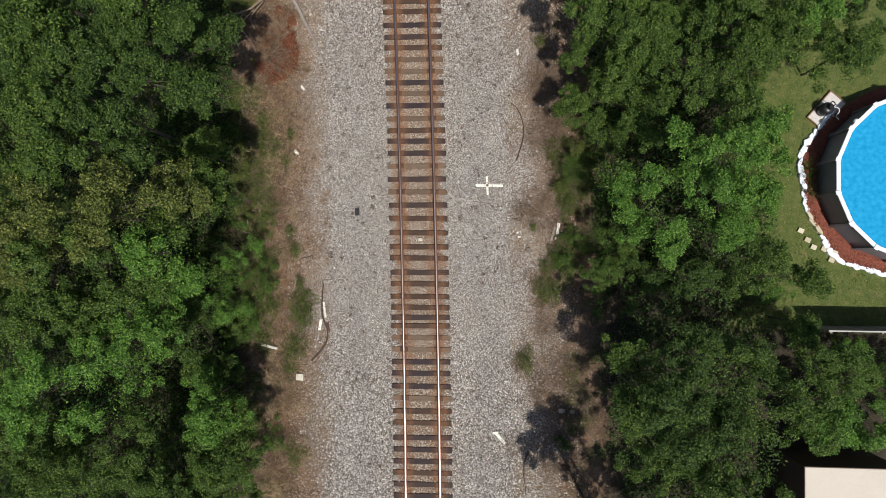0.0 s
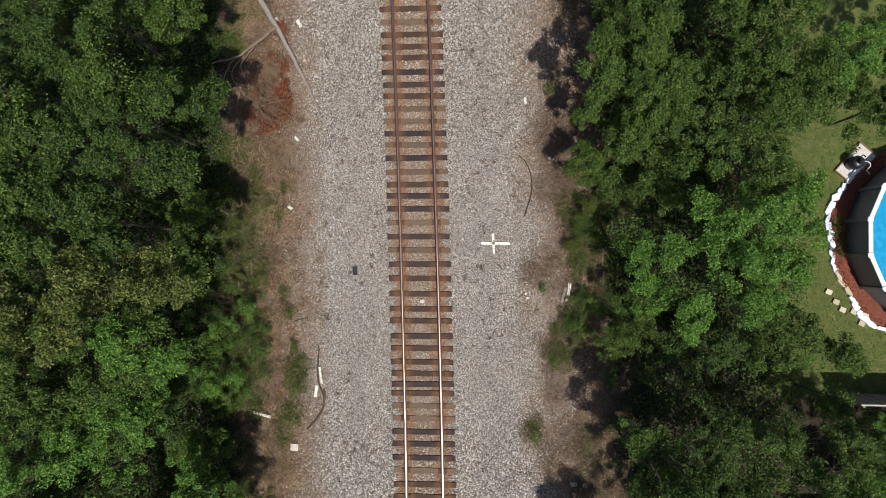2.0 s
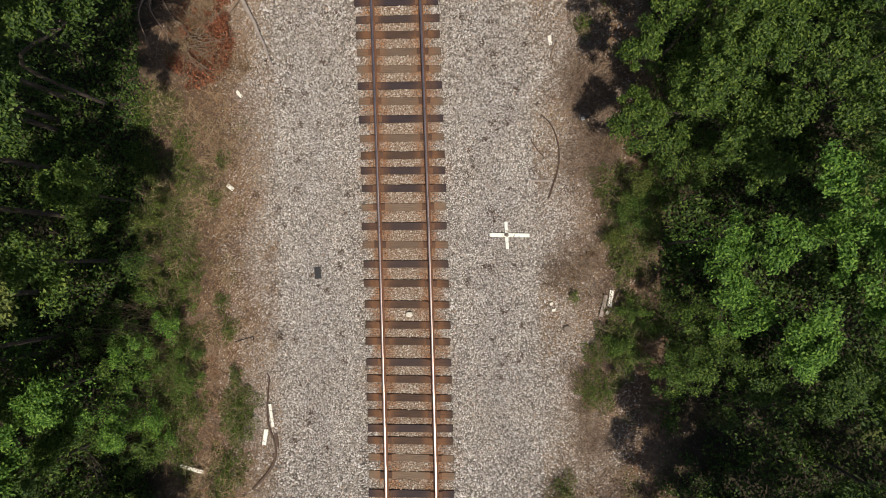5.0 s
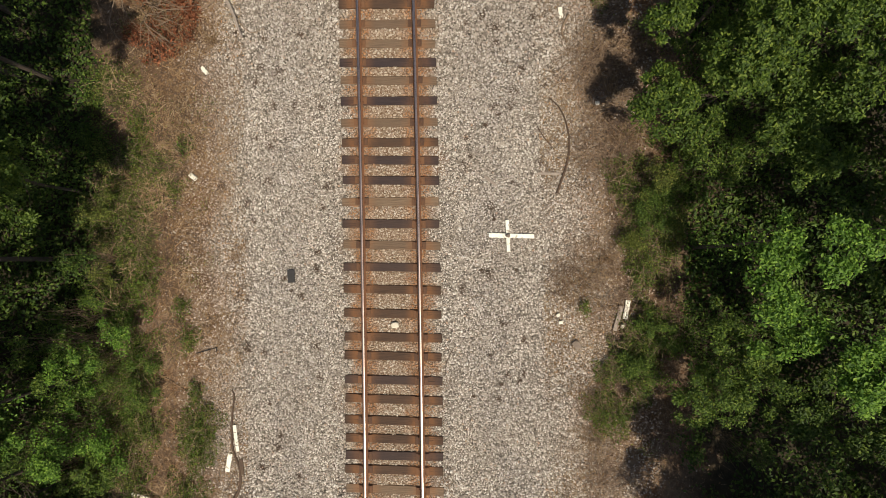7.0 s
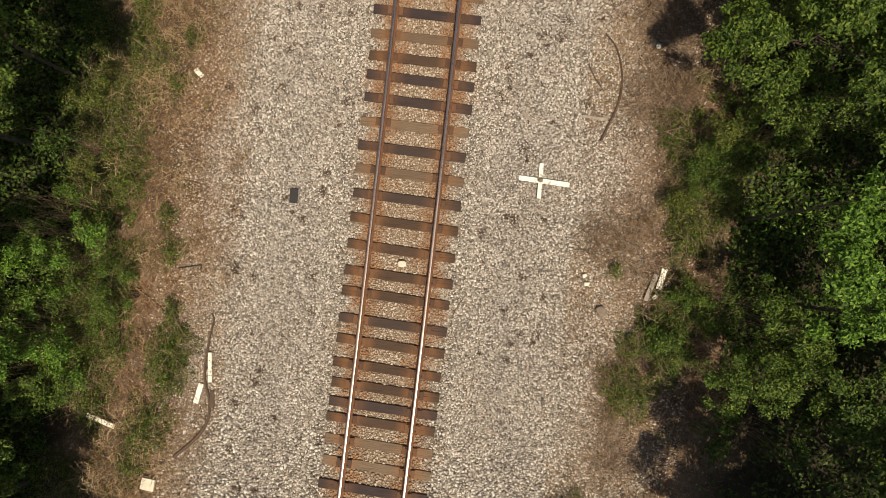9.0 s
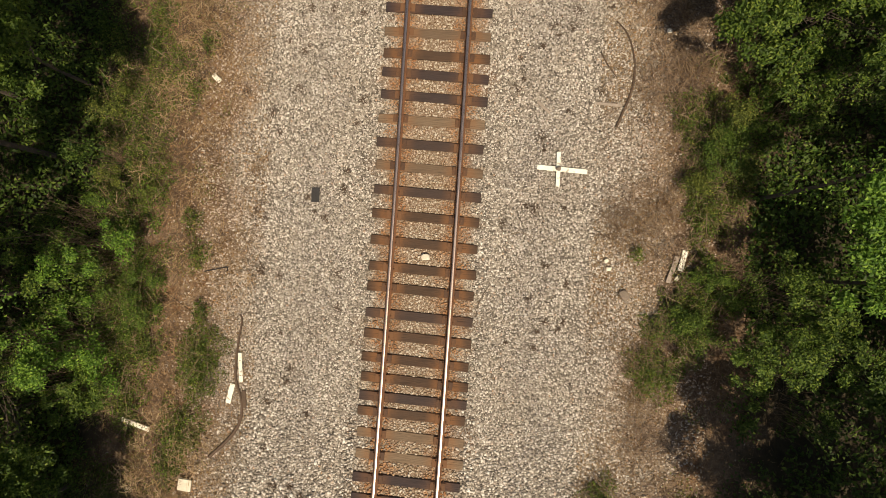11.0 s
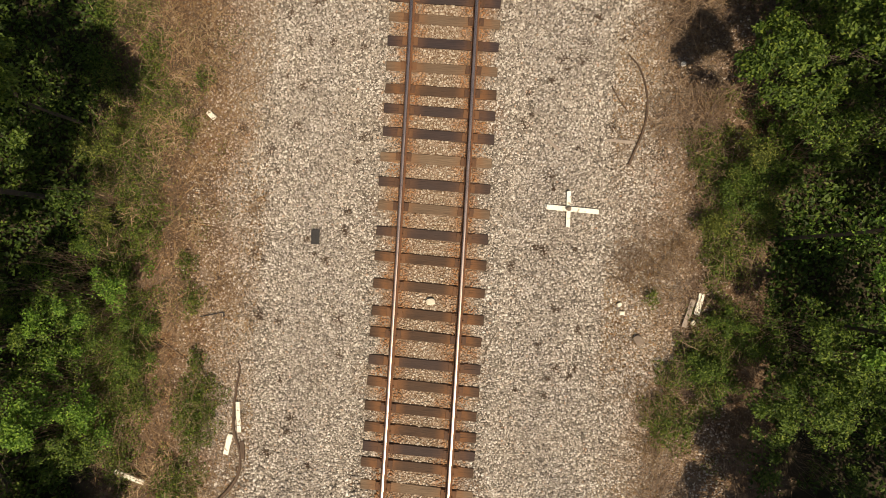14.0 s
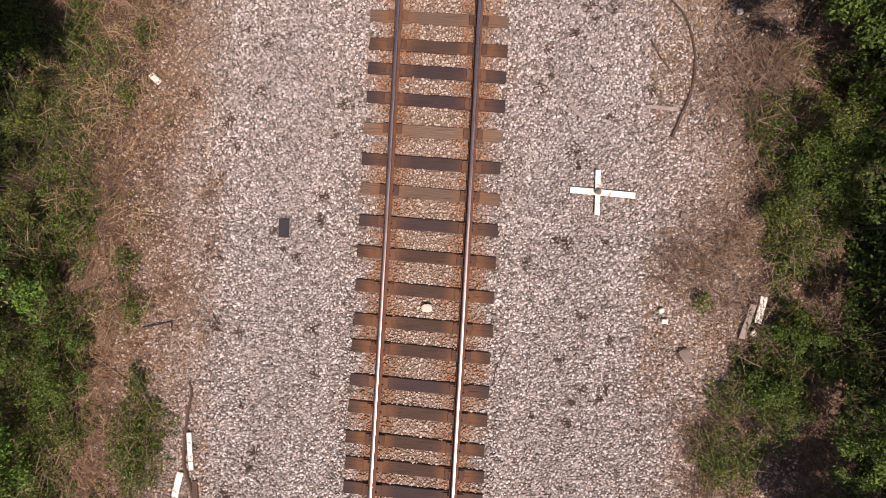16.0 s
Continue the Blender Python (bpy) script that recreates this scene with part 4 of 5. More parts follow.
build_patches("weeds", GREEN_WEST + GREEN_EAST, 1150, 0.6, 0.05, M_LEAF_OLIVE, "ragged olive green weed patches on the verge")
build_patches("weeds", GREEN_WEST + GREEN_EAST, 950, 0.7, 0.055, M_LEAF_MID, "green leafy weeds in patches on the verge")
build_patches("dead_weeds", GREEN_WEST + GREEN_EAST, 70, 0.7, 0.05, M_TWIG, "dry brown stalks among green weeds", True)
build_patches("dead_weeds", DRY_WEST, 95, 0.35, 0.05, M_RUSTGRASS, "tangled rusty dead grass on the verge", True)
build_patches("dead_weeds", DRY_WEST, 35, 0.45, 0.05, M_DARKROOT, "dark dead stalks in the rusty grass", True)
build_patches("dead_weeds", DRY_EAST, 70, 0.3, 0.05, M_TWIG, "tangled dead brown brush on the verge", True)
build_patches("dead_weeds", DRY_EAST, 32, 0.35, 0.05, M_DARKROOT, "tangled dark brown brush on the verge", True)
build_patches("dead_weeds", DRY_WEST + DRY_EAST, 110, 0.12, 0.04, M_LEAF_DRY, "dead brown leaves in the brush")
build_litter("straw_litter", 48000, M_STRAW, 0.17, 0.0045, "dead grass and pine straw on the soil", 1.7, 0.4)
build_litter("twig_litter", 26000, M_TWIG, 0.26, 0.006, "thin dead brown twigs on the soil", 1.9, 2.1)
build_litter("leaf_litter", 30000, M_LEAF_DRY, 0.06, 0.02, "fallen dry brown leaves on the soil", 1.8, 4.0)


# ---- loose things beside the track ----
def slab(name, a, b, width, thick, material, label, category, seed=0.0, lift=0.0, group="", wear=0.008):
    """A worn board lying from a to b on the ground."""
    a, b = Vector(a), Vector(b)
    m = (a + b) / 2
    way = b - a
    bm = box(way.length, width, thick, (0, 0, 0), min(0.006, thick * 0.25))
    bmesh.ops.subdivide_edges(bm, edges=[e for e in bm.edges if e.calc_length() > way.length * 0.6], cuts=5)
    rough_up(bm, wear, 5.0, seed)
    me = bpy.data.meshes.new(name)
    bm.to_mesh(me)
    bm.free()
    ob = dress(new(name, me), material)
    slope = math.degrees(math.atan2(lie1(b.x, b.y) - lie1(a.x, a.y), way.length))
    ob.matrix_world = pose(m.x, m.y, (lie1(a.x, a.y) + lie1(b.x, b.y)) / 2 + 0.034 + lift, 0, -slope, math.degrees(math.atan2(way.y, way.x)))
    return tagged(ob, label, category, group)


def lump(name, x, y, sx, sy, sz, material, label, category, seed=0.0, sink=0.15, group="", turn=0.0, lift=0.015):
    """A broken stone or chunk."""
    bm = bmesh.new()
    bmesh.ops.create_icosphere(bm, subdivisions=2, radius=0.5)
    for v in bm.verts:
        c = v.co
        k = 1 + 0.35 * noise.noise(c * 2.3 + Vector((seed, 0, seed)))
        c *= k
        c.x, c.y, c.z = max(-0.42, min(0.42, c.x * 1.15)), max(-0.42, min(0.42, c.y * 1.15)), max(-0.4, min(0.36, c.z * 1.1))
    bmesh.ops.scale(bm, vec=(sx, sy, sz), verts=bm.verts)
    me = bpy.data.meshes.new(name)
    bm.to_mesh(me)
    bm.free()
    ob = dress(new(name, me), material)
    ob.matrix_world = pose(x, y, lie1(x, y) + sz * (0.4 - sink) + lift, 0, 0, turn)
    return tagged(ob, label, category, group)


def stick(name, points, r0, r1, material, label, category, lift=0.02, group="", sides=6):
    pts = [Vector((p[0], p[1], lie1(p[0], p[1]) + (p[2] if len(p) > 2 else lift) + r0)) for p in points]
    line = smooth_line(pts, 5)
    for i, p in enumerate(line):
        p += noise.noise_vector(p * 3.1) * r0 * 0.5
    n = len(line) - 1
    bm = tube(line, [r0 + (r1 - r0) * i / n for i in range(n + 1)], sides)
    me = bpy.data.meshes.new(name)
    bmesh.ops.recalc_face_normals(bm, faces=bm.faces)
    bm.to_mesh(me)
    bm.free()
    ob = dress(new(name, me), material)
    return tagged(ob, label, category, group)


def build_marker():
    x, y = 3.10, -0.25
    mark = holder("survey_marker", pose(x, y, lie1(x, y) + 0.05, 0, 0, 0), "white wooden cross laid on the gravel as a marker", "marker")
    for name, sx, sy, at, turn in (("long_board", 1.19, 0.115, (0.095, -0.015, 0.0), -0.6), ("short_board", 0.83, 0.095, (0.0, -0.02, 0.022), 93.4)):
        bm = box(sx, sy, 0.02, (0, 0, 0), 0.004)
        bmesh.ops.subdivide_edges(bm, edges=[e for e in bm.edges if e.calc_length() > 0.5], cuts=4)
        rough_up(bm, 0.005, 4.0, sx)
        ob = part(name, bm, M_WHITE, mark)
        ob.matrix_local = pose(*at, 0, 0, turn)
    bm = bmesh.new()
    bmesh.ops.create_icosphere(bm, subdivisions=2, radius=0.062)
    rough_up(bm, 0.02, 12.0, 2.0)
    weight = part("weight_stone", bm, M_ROCK, mark, "grey stone that holds the boards down")
    weight.matrix_local = pose(0.0, -0.01, 0.075)


build_marker()
slab("rubber_mat", (-2.71, -1.27), (-2.69, -1.62), 0.20, 0.02, M_TAR, "black rubber rail pad lying on gravel", "rail pad", 1.0, lift=0.02)
slab("white_board", (-4.17, -5.49), (-4.06, -6.20), 0.095, 0.03, M_CREAM, "broken white painted board beside a bent branch", "board", 2.0, group="broken boards")
slab("white_board", (-4.27, -6.27), (-4.35, -6.76), 0.125, 0.03, M_WHITE, "short white painted board on gravel", "board", 3.0, group="broken boards")
slab("dark_board", (-3.98, -6.40), (-3.93, -6.82), 0.11, 0.03, M_DARKROOT, "short dark weathered board on gravel", "board", 4.0, group="broken boards")
slab("white_board", (-6.97, -7.45), (-6.22, -7.62), 0.11, 0.035, M_CREAM, "dirty white board lying among weeds", "board", 5.0, lift=0.10, group="broken boards")
slab("white_board", (6.25, -1.90), (6.17, -2.39), 0.125, 0.04, M_CREAM, "chipped white board at the foot of bushes", "board", 6.0, lift=0.04, group="broken boards")
slab("grey_board", (6.08, -2.05), (5.92, -2.70), 0.11, 0.04, M_OLDWOOD, "grey weathered board at the foot of bushes", "board", 7.0, lift=0.02, group="broken boards", wear=0.015)
slab("grey_board", (3.85, 1.39), (4.46, 1.39), 0.07, 0.025, M_OLDWOOD, "thin grey weathered board on gravel", "board", 8.0, group="broken boards")
slab("grey_board", (2.45, 1.31), (2.77, 1.06), 0.07, 0.03, M_OLDWOOD, "splintered grey wood piece on gravel", "board", 9.0, group="broken boards")
slab("white_board", (4.38, 5.82), (4.42, 5.54), 0.10, 0.03, M_CREAM, "small broken white board with dark marks", "board", 10.0, group="broken boards")
slab("white_board", (3.50, -11.08), (3.96, -11.58), 0.13, 0.04, M_WHITE, "white painted board end on gravel", "board", 11.0, group="broken boards")
slab("white_board", (3.42, -11.13), (3.66, -11.10), 0.10, 0.04, M_WHITE, "white crosspiece of a broken board", "board", 12.0, lift=0.042, group="broken boards")
slab("white_board", (-4.62, 10.75), (-4.55, 10.05), 0.10, 0.03, M_CREAM, "white painted board on the verge", "board", 13.0, group="broken boards")
slab("white_board", (-5.30, 9.25), (-5.12, 8.95), 0.15, 0.03, M_CREAM, "short white board beside a fallen trunk", "board", 14.0, group="broken boards")
slab("concrete_slab", (-5.36, -8.86), (-5.03, -8.88), 0.29, 0.05, M_PALEROCK, "pale square slab piece lying in weeds", "slab", 15.0, lift=0.05)
for i, (x, y, sx, sy, t) in enumerate(((-5.50, 1.22, 0.27, 0.15, -40), (-5.25, 4.15, 0.30, 0.13, -50), (4.45, -2.33, 0.12, 0.10, 30), (4.52, -2.52, 0.13, 0.10, 5), (6.12, -2.58, 0.15, 0.11, 60), (5.40, 3.28, 0.13, 0.11, 0),
                                      (6.42, -10.12, 0.32, 0.20, 0), (6.88, -10.15, 0.28, 0.2, 10), (-6.2, 9.3, 0.2, 0.14, 20), (-4.95, 7.5, 0.16, 0.10, 70), (-6.65, -9.2, 0.22, 0.15, 20), (0.16, -2.68, 0.24, 0.17, 12))):
    lump("pale_stone", x, y, sx, sy, 0.11, M_CREAM if i in (0, 1, 2, 3, 5) else M_PALEROCK, "pale limestone chunk lying among gravel and litter", "stone", i * 3.7, group="pale stones", turn=t, lift=0.04)
lump("brown_rock", 4.95, -3.10, 0.30, 0.22, 0.16, M_ROCK, "brown angular rock on the verge", "rock", 5.0, turn=-50)
lump("brown_rock", 4.72, -0.55, 0.16, 0.12, 0.10, M_ROCK, "brown angular rock on the verge", "rock", 9.0)
stick("bent_branch", [(-4.27, -4.54), (-4.2, -4.72), (-4.24, -5.29), (-4.25, -5.87), (-4.14, -6.33), (-3.99, -6.78), (-4.02, -7.26), (-4.24, -7.64), (-4.68, -8.14)], 0.024, 0.045, M_DARKROOT, "long bent dark branch on the gravel's edge", "branch")
stick("bent_branch", [(4.13, 3.40), (4.36, 3.20), (4.54, 2.89), (4.66, 2.47), (4.68, 2.12), (4.63, 1.69), (4.50, 1.25), (4.38, 0.87)], 0.018, 0.034, M_DARKROOT, "long curved brown branch on gravel", "branch")
for i, (pts, r) in enumerate((([(3.84, 2.61), (4.05, 2.30), (4.28, 2.05)], 0.018), ([(4.33, 1.74), (4.48, 1.57)], 0.026), ([(4.62, 5.63), (4.49, 5.36), (4.45, 5.12), (4.59, 4.88)], 0.035), ([(5.99, 5.46), (5.61, 5.01), (5.28, 4.49), (4.90, 4.01)], 0.028),
                             ([(5.70, 4.74), (5.71, 4.27), (5.70, 3.90), (5.58, 3.58)], 0.035), ([(0.25, -2.66), (0.34, -2.62), (0.44, -2.66)], 0.010), ([(5.0, -11.9), (4.78, -12.6), (4.9, -13.8)], 0.035), ([(-7.6, 0.55), (-7.2, 1.0), (-6.95, 1.7)], 0.02),
                             ([(-6.6, -3.0), (-6.2, -2.75), (-5.9, -2.8)], 0.018), ([(-6.3, -4.2), (-5.6, -4.6), (-5.2, -4.9)], 0.014), ([(-5.1, -4.55), (-4.7, -4.7), (-4.4, -4.6)], 0.010), ([(-5.2, -2.5), (-4.75, -2.8), (-4.6, -3.2)], 0.012),
                             ([(1.75, -3.2), (1.55, -3.6), (1.5, -4.0)], 0.010), ([(2.0, -2.0), (2.35, -1.85), (2.6, -1.95)], 0.009), ([(-1.9, -1.35), (-1.6, -1.45), (-1.35, -1.7)], 0.009), ([(-4.3, 2.2), (-4.8, 1.9), (-5.0, 1.5)], 0.012),
                             ([(6.0, 0.6), (5.6, 0.9), (5.1, 0.7)], 0.012), ([(5.0, -6.3), (5.5, -6.9), (5.6, -7.6)], 0.016), ([(-6.9, -8.9), (-6.3, -9.4), (-6.0, -9.9)], 0.04), ([(-6.6, -9.6), (-6.1, -9.3), (-5.8, -9.5)], 0.03), ([(-6.4, -8.4), (-6.5, -9.1), (-6.1, -9.9)], 0.03))):
    stick("stick", pts, r, r * 0.55, M_BRANCH if i % 3 else M_DARKROOT, "dead brown stick lying on the ground", "stick", 0.012, "dead sticks")


def build_fallen_trunk():
    pts = [(-7.3, 10.9, 0.30), (-6.3, 9.2, 0.20), (-5.35, 7.5, 0.10), (-4.75, 6.35, 0.05), (-4.2, 5.0, 0.0)]
    log = stick("fallen_trunk", pts, 0.13, 0.03, M_OLDWOOD, "fallen grey bare trunk with broken limbs on the verge", "fallen trunk", sides=8)
    limbs = [([(-6.1, 8.8, 0.3), (-6.9, 8.1, 0.45), (-7.7, 7.55, 0.5), (-8.8, 7.3, 0.5)], 0.075), ([(-5.25, 7.2, 0.12), (-5.6, 6.7, 0.1), (-5.9, 6.45, 0.05)], 0.05), ([(-4.85, 6.4, 0.06), (-5.1, 6.0, 0.1), (-5.45, 5.8, 0.06)], 0.045),
             ([(-7.4, 7.6, 0.5), (-7.9, 6.8, 0.6), (-7.4, 5.9, 0.4)], 0.035), ([(-7.0, 8.0, 0.4), (-7.5, 7.1, 0.6), (-7.0, 6.2, 0.4), (-6.4, 5.7, 0.1)], 0.03), ([(-4.45, 5.6, 0.03), (-4.0, 5.2, 0.02), (-3.6, 5.3, 0.02)], 0.016), ([(-4.3, 5.2, 0.02), (-4.5, 4.6, 0.02), (-4.2, 4.0, 0.02)], 0.014),
             ([(-7.9, 7.5, 0.5), (-8.2, 6.5, 0.7), (-7.9, 5.4, 0.5)], 0.03), ([(-7.4, 6.2, 0.5), (-7.2, 5.5, 0.6), (-6.6, 4.9, 0.2)], 0.016), ([(-7.3, 6.4, 0.5), (-6.8, 6.1, 0.6), (-6.3, 5.2, 0.2)], 0.016),
             ([(-7.2, 6.6, 0.5), (-6.6, 6.5, 0.5), (-6.0, 5.9, 0.2)], 0.014), ([(-7.6, 6.0, 0.5), (-7.7, 5.2, 0.5), (-7.2, 4.6, 0.2)], 0.016), ([(-7.4, 7.0, 0.5), (-6.9, 7.2, 0.6), (-6.3, 6.6, 0.3)], 0.016)]
    for p, r in limbs:
        limb = stick("limb", p, r, r * 0.4, M_BRANCH, "bare dead limb", "")
        limb.parent = log
        del limb["label"]


build_fallen_trunk()


def build_dead_shrub():
    """A dead uprooted shrub: a fan of bare curved stems over a mass of rusty leaves."""
    x, y = -6.75, 5.55
    shrub = holder("dead_shrub", pose(x, y, lie1(x, y)), "dead rusty brown shrub with a fan of bare curved stems", "shrub")
    pick = random.Random(21)
    for k in range(26):
        a = radians(pick.uniform(-75, 35))
        l = pick.uniform(0.7, 1.5)
        bend = pick.uniform(-0.5, 0.5)
        root = Vector((pick.uniform(-0.25, 0.1), pick.uniform(-0.1, 0.5), 0.05))
        mid = root + Vector((math.cos(a) * l * 0.5, math.sin(a) * l * 0.5, pick.uniform(0.35, 0.75)))
        tip = root + Vector((math.cos(a + bend) * l, math.sin(a + bend) * l, pick.uniform(0.1, 0.5)))
        r = pick.uniform(0.010, 0.019)
        line = smooth_line([root, mid, tip], 5)
        part("stem", tube(line, [r * (1 - 0.06 * i) for i in range(len(line))], 5), M_BRANCH, shrub)
    n = 1500
    a, q = RNG.uniform(-1.7, 0.7, n), np.sqrt(RNG.uniform(0.02, 1, n)) * 1.35
    p = np.stack([q * np.cos(a), q * np.sin(a) + 0.1, 0.06 + 0.35 * RNG.uniform(0, 1, n) ** 2], 1)
    nor = RNG.normal(0, 0.6, (n, 3)) + np.array([0, 0, 0.7])
    nor /= np.linalg.norm(nor, axis=1, keepdims=True)
    dress(new("foliage", leaf_mesh("foliage", p, nor, RNG.uniform(0.05, 0.12, n))), M_LEAF_RED, shrub, "rusty red-brown dead leaves")


build_dead_shrub()


def build_rod():
    pts = [(-5.32, -3.60, 0.02), (-4.73, -3.43, 0.03)]
    rod = stick("iron_rod", pts, 0.014, 0.014, M_TAR, "bent black iron rod lying on pebbles", "rod")
    hook = stick("hook", [(-4.73, -3.43, 0.03), (-4.72, -3.53, 0.03)], 0.016, 0.016, M_TAR, "", "")
    hook.parent = rod


build_rod()


# ---- dead weeds and pebbles ----
def build_tufts():
    """Small tufts of dead weeds on the gravel."""
    spots = [(-3.75, 2.3), (-4.72, 0.96), (-3.39, -3.53), (-3.2, -4.92), (-2.68, -1.85), (1.91, -1.68), (2.62, -1.3), (2.07, 1.85), (2.47, 2.68), (1.93, 2.32), (3.24, 1.14), (3.16, -3.93), (2.91, -4.59), (2.7, -3.4), (3.58, -3.0), (-1.77, 0.97), (2.65, 0.42), (-3.79, 3.81), (-2.73, 3.18), (3.02, 4.4), (3.22, 3.59),
             (-3.2, 4.1), (-3.6, 5.0), (-2.6, 5.1), (2.1, 7.6), (1.9, 6.6), (2.6, 6.3), (2.3, 5.6), (1.8, 7.9), (2.5, 7.2), (2.9, 6.7), (2.7, 5.3), (1.9, 5.4), (-3.9, 6.2), (-4.4, 5.2), (-3.7, 4.2), (-3.3, 3.2), (3.4, 4.2), (3.1, 3.2), (3.7, 5.6)]
    pick = random.Random(11)
    for _ in range(70):
        y = pick.uniform(-13, 10)
        spots.append((float(centre(np.float64(y))) + pick.choice((-1, 1)) * pick.uniform(1.8, 4.3), y))
    s, e, w = [], [], []
    for x, y in spots:
        big = pick.uniform(0.05, 0.15)
        for _ in range(20):
            a, l = pick.uniform(0, 6.283), big * pick.uniform(0.4, 1.2)
            cx, cy = x + pick.gauss(0, big * 0.4), y + pick.gauss(0, big * 0.4)
            z = lie1(cx, cy)
            s.append((cx, cy, z + 0.02))
            e.append((cx + l * math.cos(a), cy + l * math.sin(a), z + pick.uniform(0.02, 0.07)))
            w.append(pick.uniform(0.005, 0.015))
    ob = dress(new("weed_tufts", twig_mesh("weed_tufts", np.array(s), np.array(e), np.array(w))), M_DARKROOT)
    tagged(ob, "small dead brown weed tufts on gravel", "weeds", kind="stuff")


build_tufts()


def build_pebbles():
    n = 15000
    y = RNG.uniform(-11, 8, n)
    side = np.where(RNG.uniform(0, 1, n) < 0.5, -1.0, 1.0)
    x = centre(y) + side * (4.3 + np.abs(RNG.normal(0, 1.0, n)) * 1.25)
    patch = np.sin(1.9 * x + 0.7 * y) + np.sin(1.1 * y - 1.3 * x + 2) + RNG.normal(0, 0.8, n)
    xy = np.stack([x, y], 1)[patch > -0.9]
    scatter_stones("pebbles", xy, RNG.uniform(0.012, 0.034, len(xy)), 0.3, M_STONE, "scattered pale pebbles on brown soil", "pebbles")


build_pebbles()

# ---- garden with the pool ----
POOL = (20.72, 0.0)
POOL_R, POOL_TOP, SIDES = 3.48, 1.10, 16
M_POOL_WALL = make_plain("grey_pool_wall", (0.13, 0.132, 0.14), (0.19, 0.19, 0.20), 3, 0.45, 0.05)
M_POOL_RIM = make_plain("white_pool_rim", (0.76, 0.76, 0.76), (0.84, 0.84, 0.84), 4, 0.4, 0.05)
M_MULCH = make_plain("red_brown_mulch", (0.10, 0.028, 0.016), (0.27, 0.085, 0.05), 30, 0.95, 0.9, dist=0.03)
M_CHIP = make_plain("red_bark_chips", (0.12, 0.032, 0.018), (0.34, 0.11, 0.065), 5, 0.95, 0.3, island=True)
M_BORDER = make_plain("whitewashed_stone", (0.70, 0.74, 0.80), (0.85, 0.87, 0.90), 6, 0.75, 0.4)
M_PAVER = make_plain("beige_paver", (0.46, 0.40, 0.26), (0.64, 0.57, 0.42), 12, 0.9, 0.4, own=True)
M_CONCRETE = make_plain("pale_concrete", (0.50, 0.46, 0.42), (0.66, 0.62, 0.57), 8, 0.9, 0.3, spots=(0.38, 0.34, 0.30))
M_FRAME = make_plain("brown_edging_wood", (0.16, 0.08, 0.04), (0.30, 0.17, 0.09), 8, 0.85, 0.4)
M_BLACK = make_plain("black_plastic", (0.012, 0.012, 0.014), (0.03, 0.03, 0.032), 10, 0.35, 0.05)
M_HOSE = make_plain("grey_plastic_hose", (0.42, 0.42, 0.42), (0.58, 0.58, 0.57), 10, 0.5, 0.05)
M_ROOF = make_plain("beige_metal_roof", (0.50, 0.43, 0.34), (0.58, 0.51, 0.41), 1.2, 0.6, 0.05)
M_DARKWOOD = make_plain("dark_wall_and_shade_rim", (0.045, 0.026, 0.018), (0.09, 0.055, 0.036), 6, 0.8, 0.3)
M_FENCE = make_plain("grey_fence_wood", (0.16, 0.13, 0.10), (0.30, 0.25, 0.20), 5, 0.9, 0.5, own=True)
M_FENCE_TOP = make_plain("pale_worn_wood", (0.34, 0.33, 0.28), (0.52, 0.50, 0.44), 5, 0.9, 0.4)
M_LAWN = make_leaf("lawn_blade", (0.055, 0.09, 0.02), (0.10, 0.15, 0.03), (0.17, 0.20, 0.06), 0.7)


def make_water():
    n = Nodes("blue_pool_water")
    wave = n.noise(5.5, 3, 0.5)
    c = n.ramp(wave, [(0.3, (0.012, 0.25, 0.47)), (0.7, (0.03, 0.34, 0.60))])
    return n.finish(c, 0.08, wave, 0.25, 0.03, specular=0.5)


M_WATER = make_water()


def ring_point(k, r, z):
    a = 2 * math.pi * (k + 0.5) / SIDES
    return Vector((POOL[0] + r * math.cos(a), POOL[1] + r * math.sin(a), z))


def prism(corners, z0, z1, bm=None):
    bm = bm or bmesh.new()
    low = [bm.verts.new((p[0], p[1], z0)) for p in corners]
    top = [bm.verts.new((p[0], p[1], z1)) for p in corners]
    n = len(corners)
    bm.faces.new(low[::-1])
    bm.faces.new(top)
    for k in range(n):
        bm.faces.new((low[k], low[(k + 1) % n], top[(k + 1) % n], top[k]))
    return bm


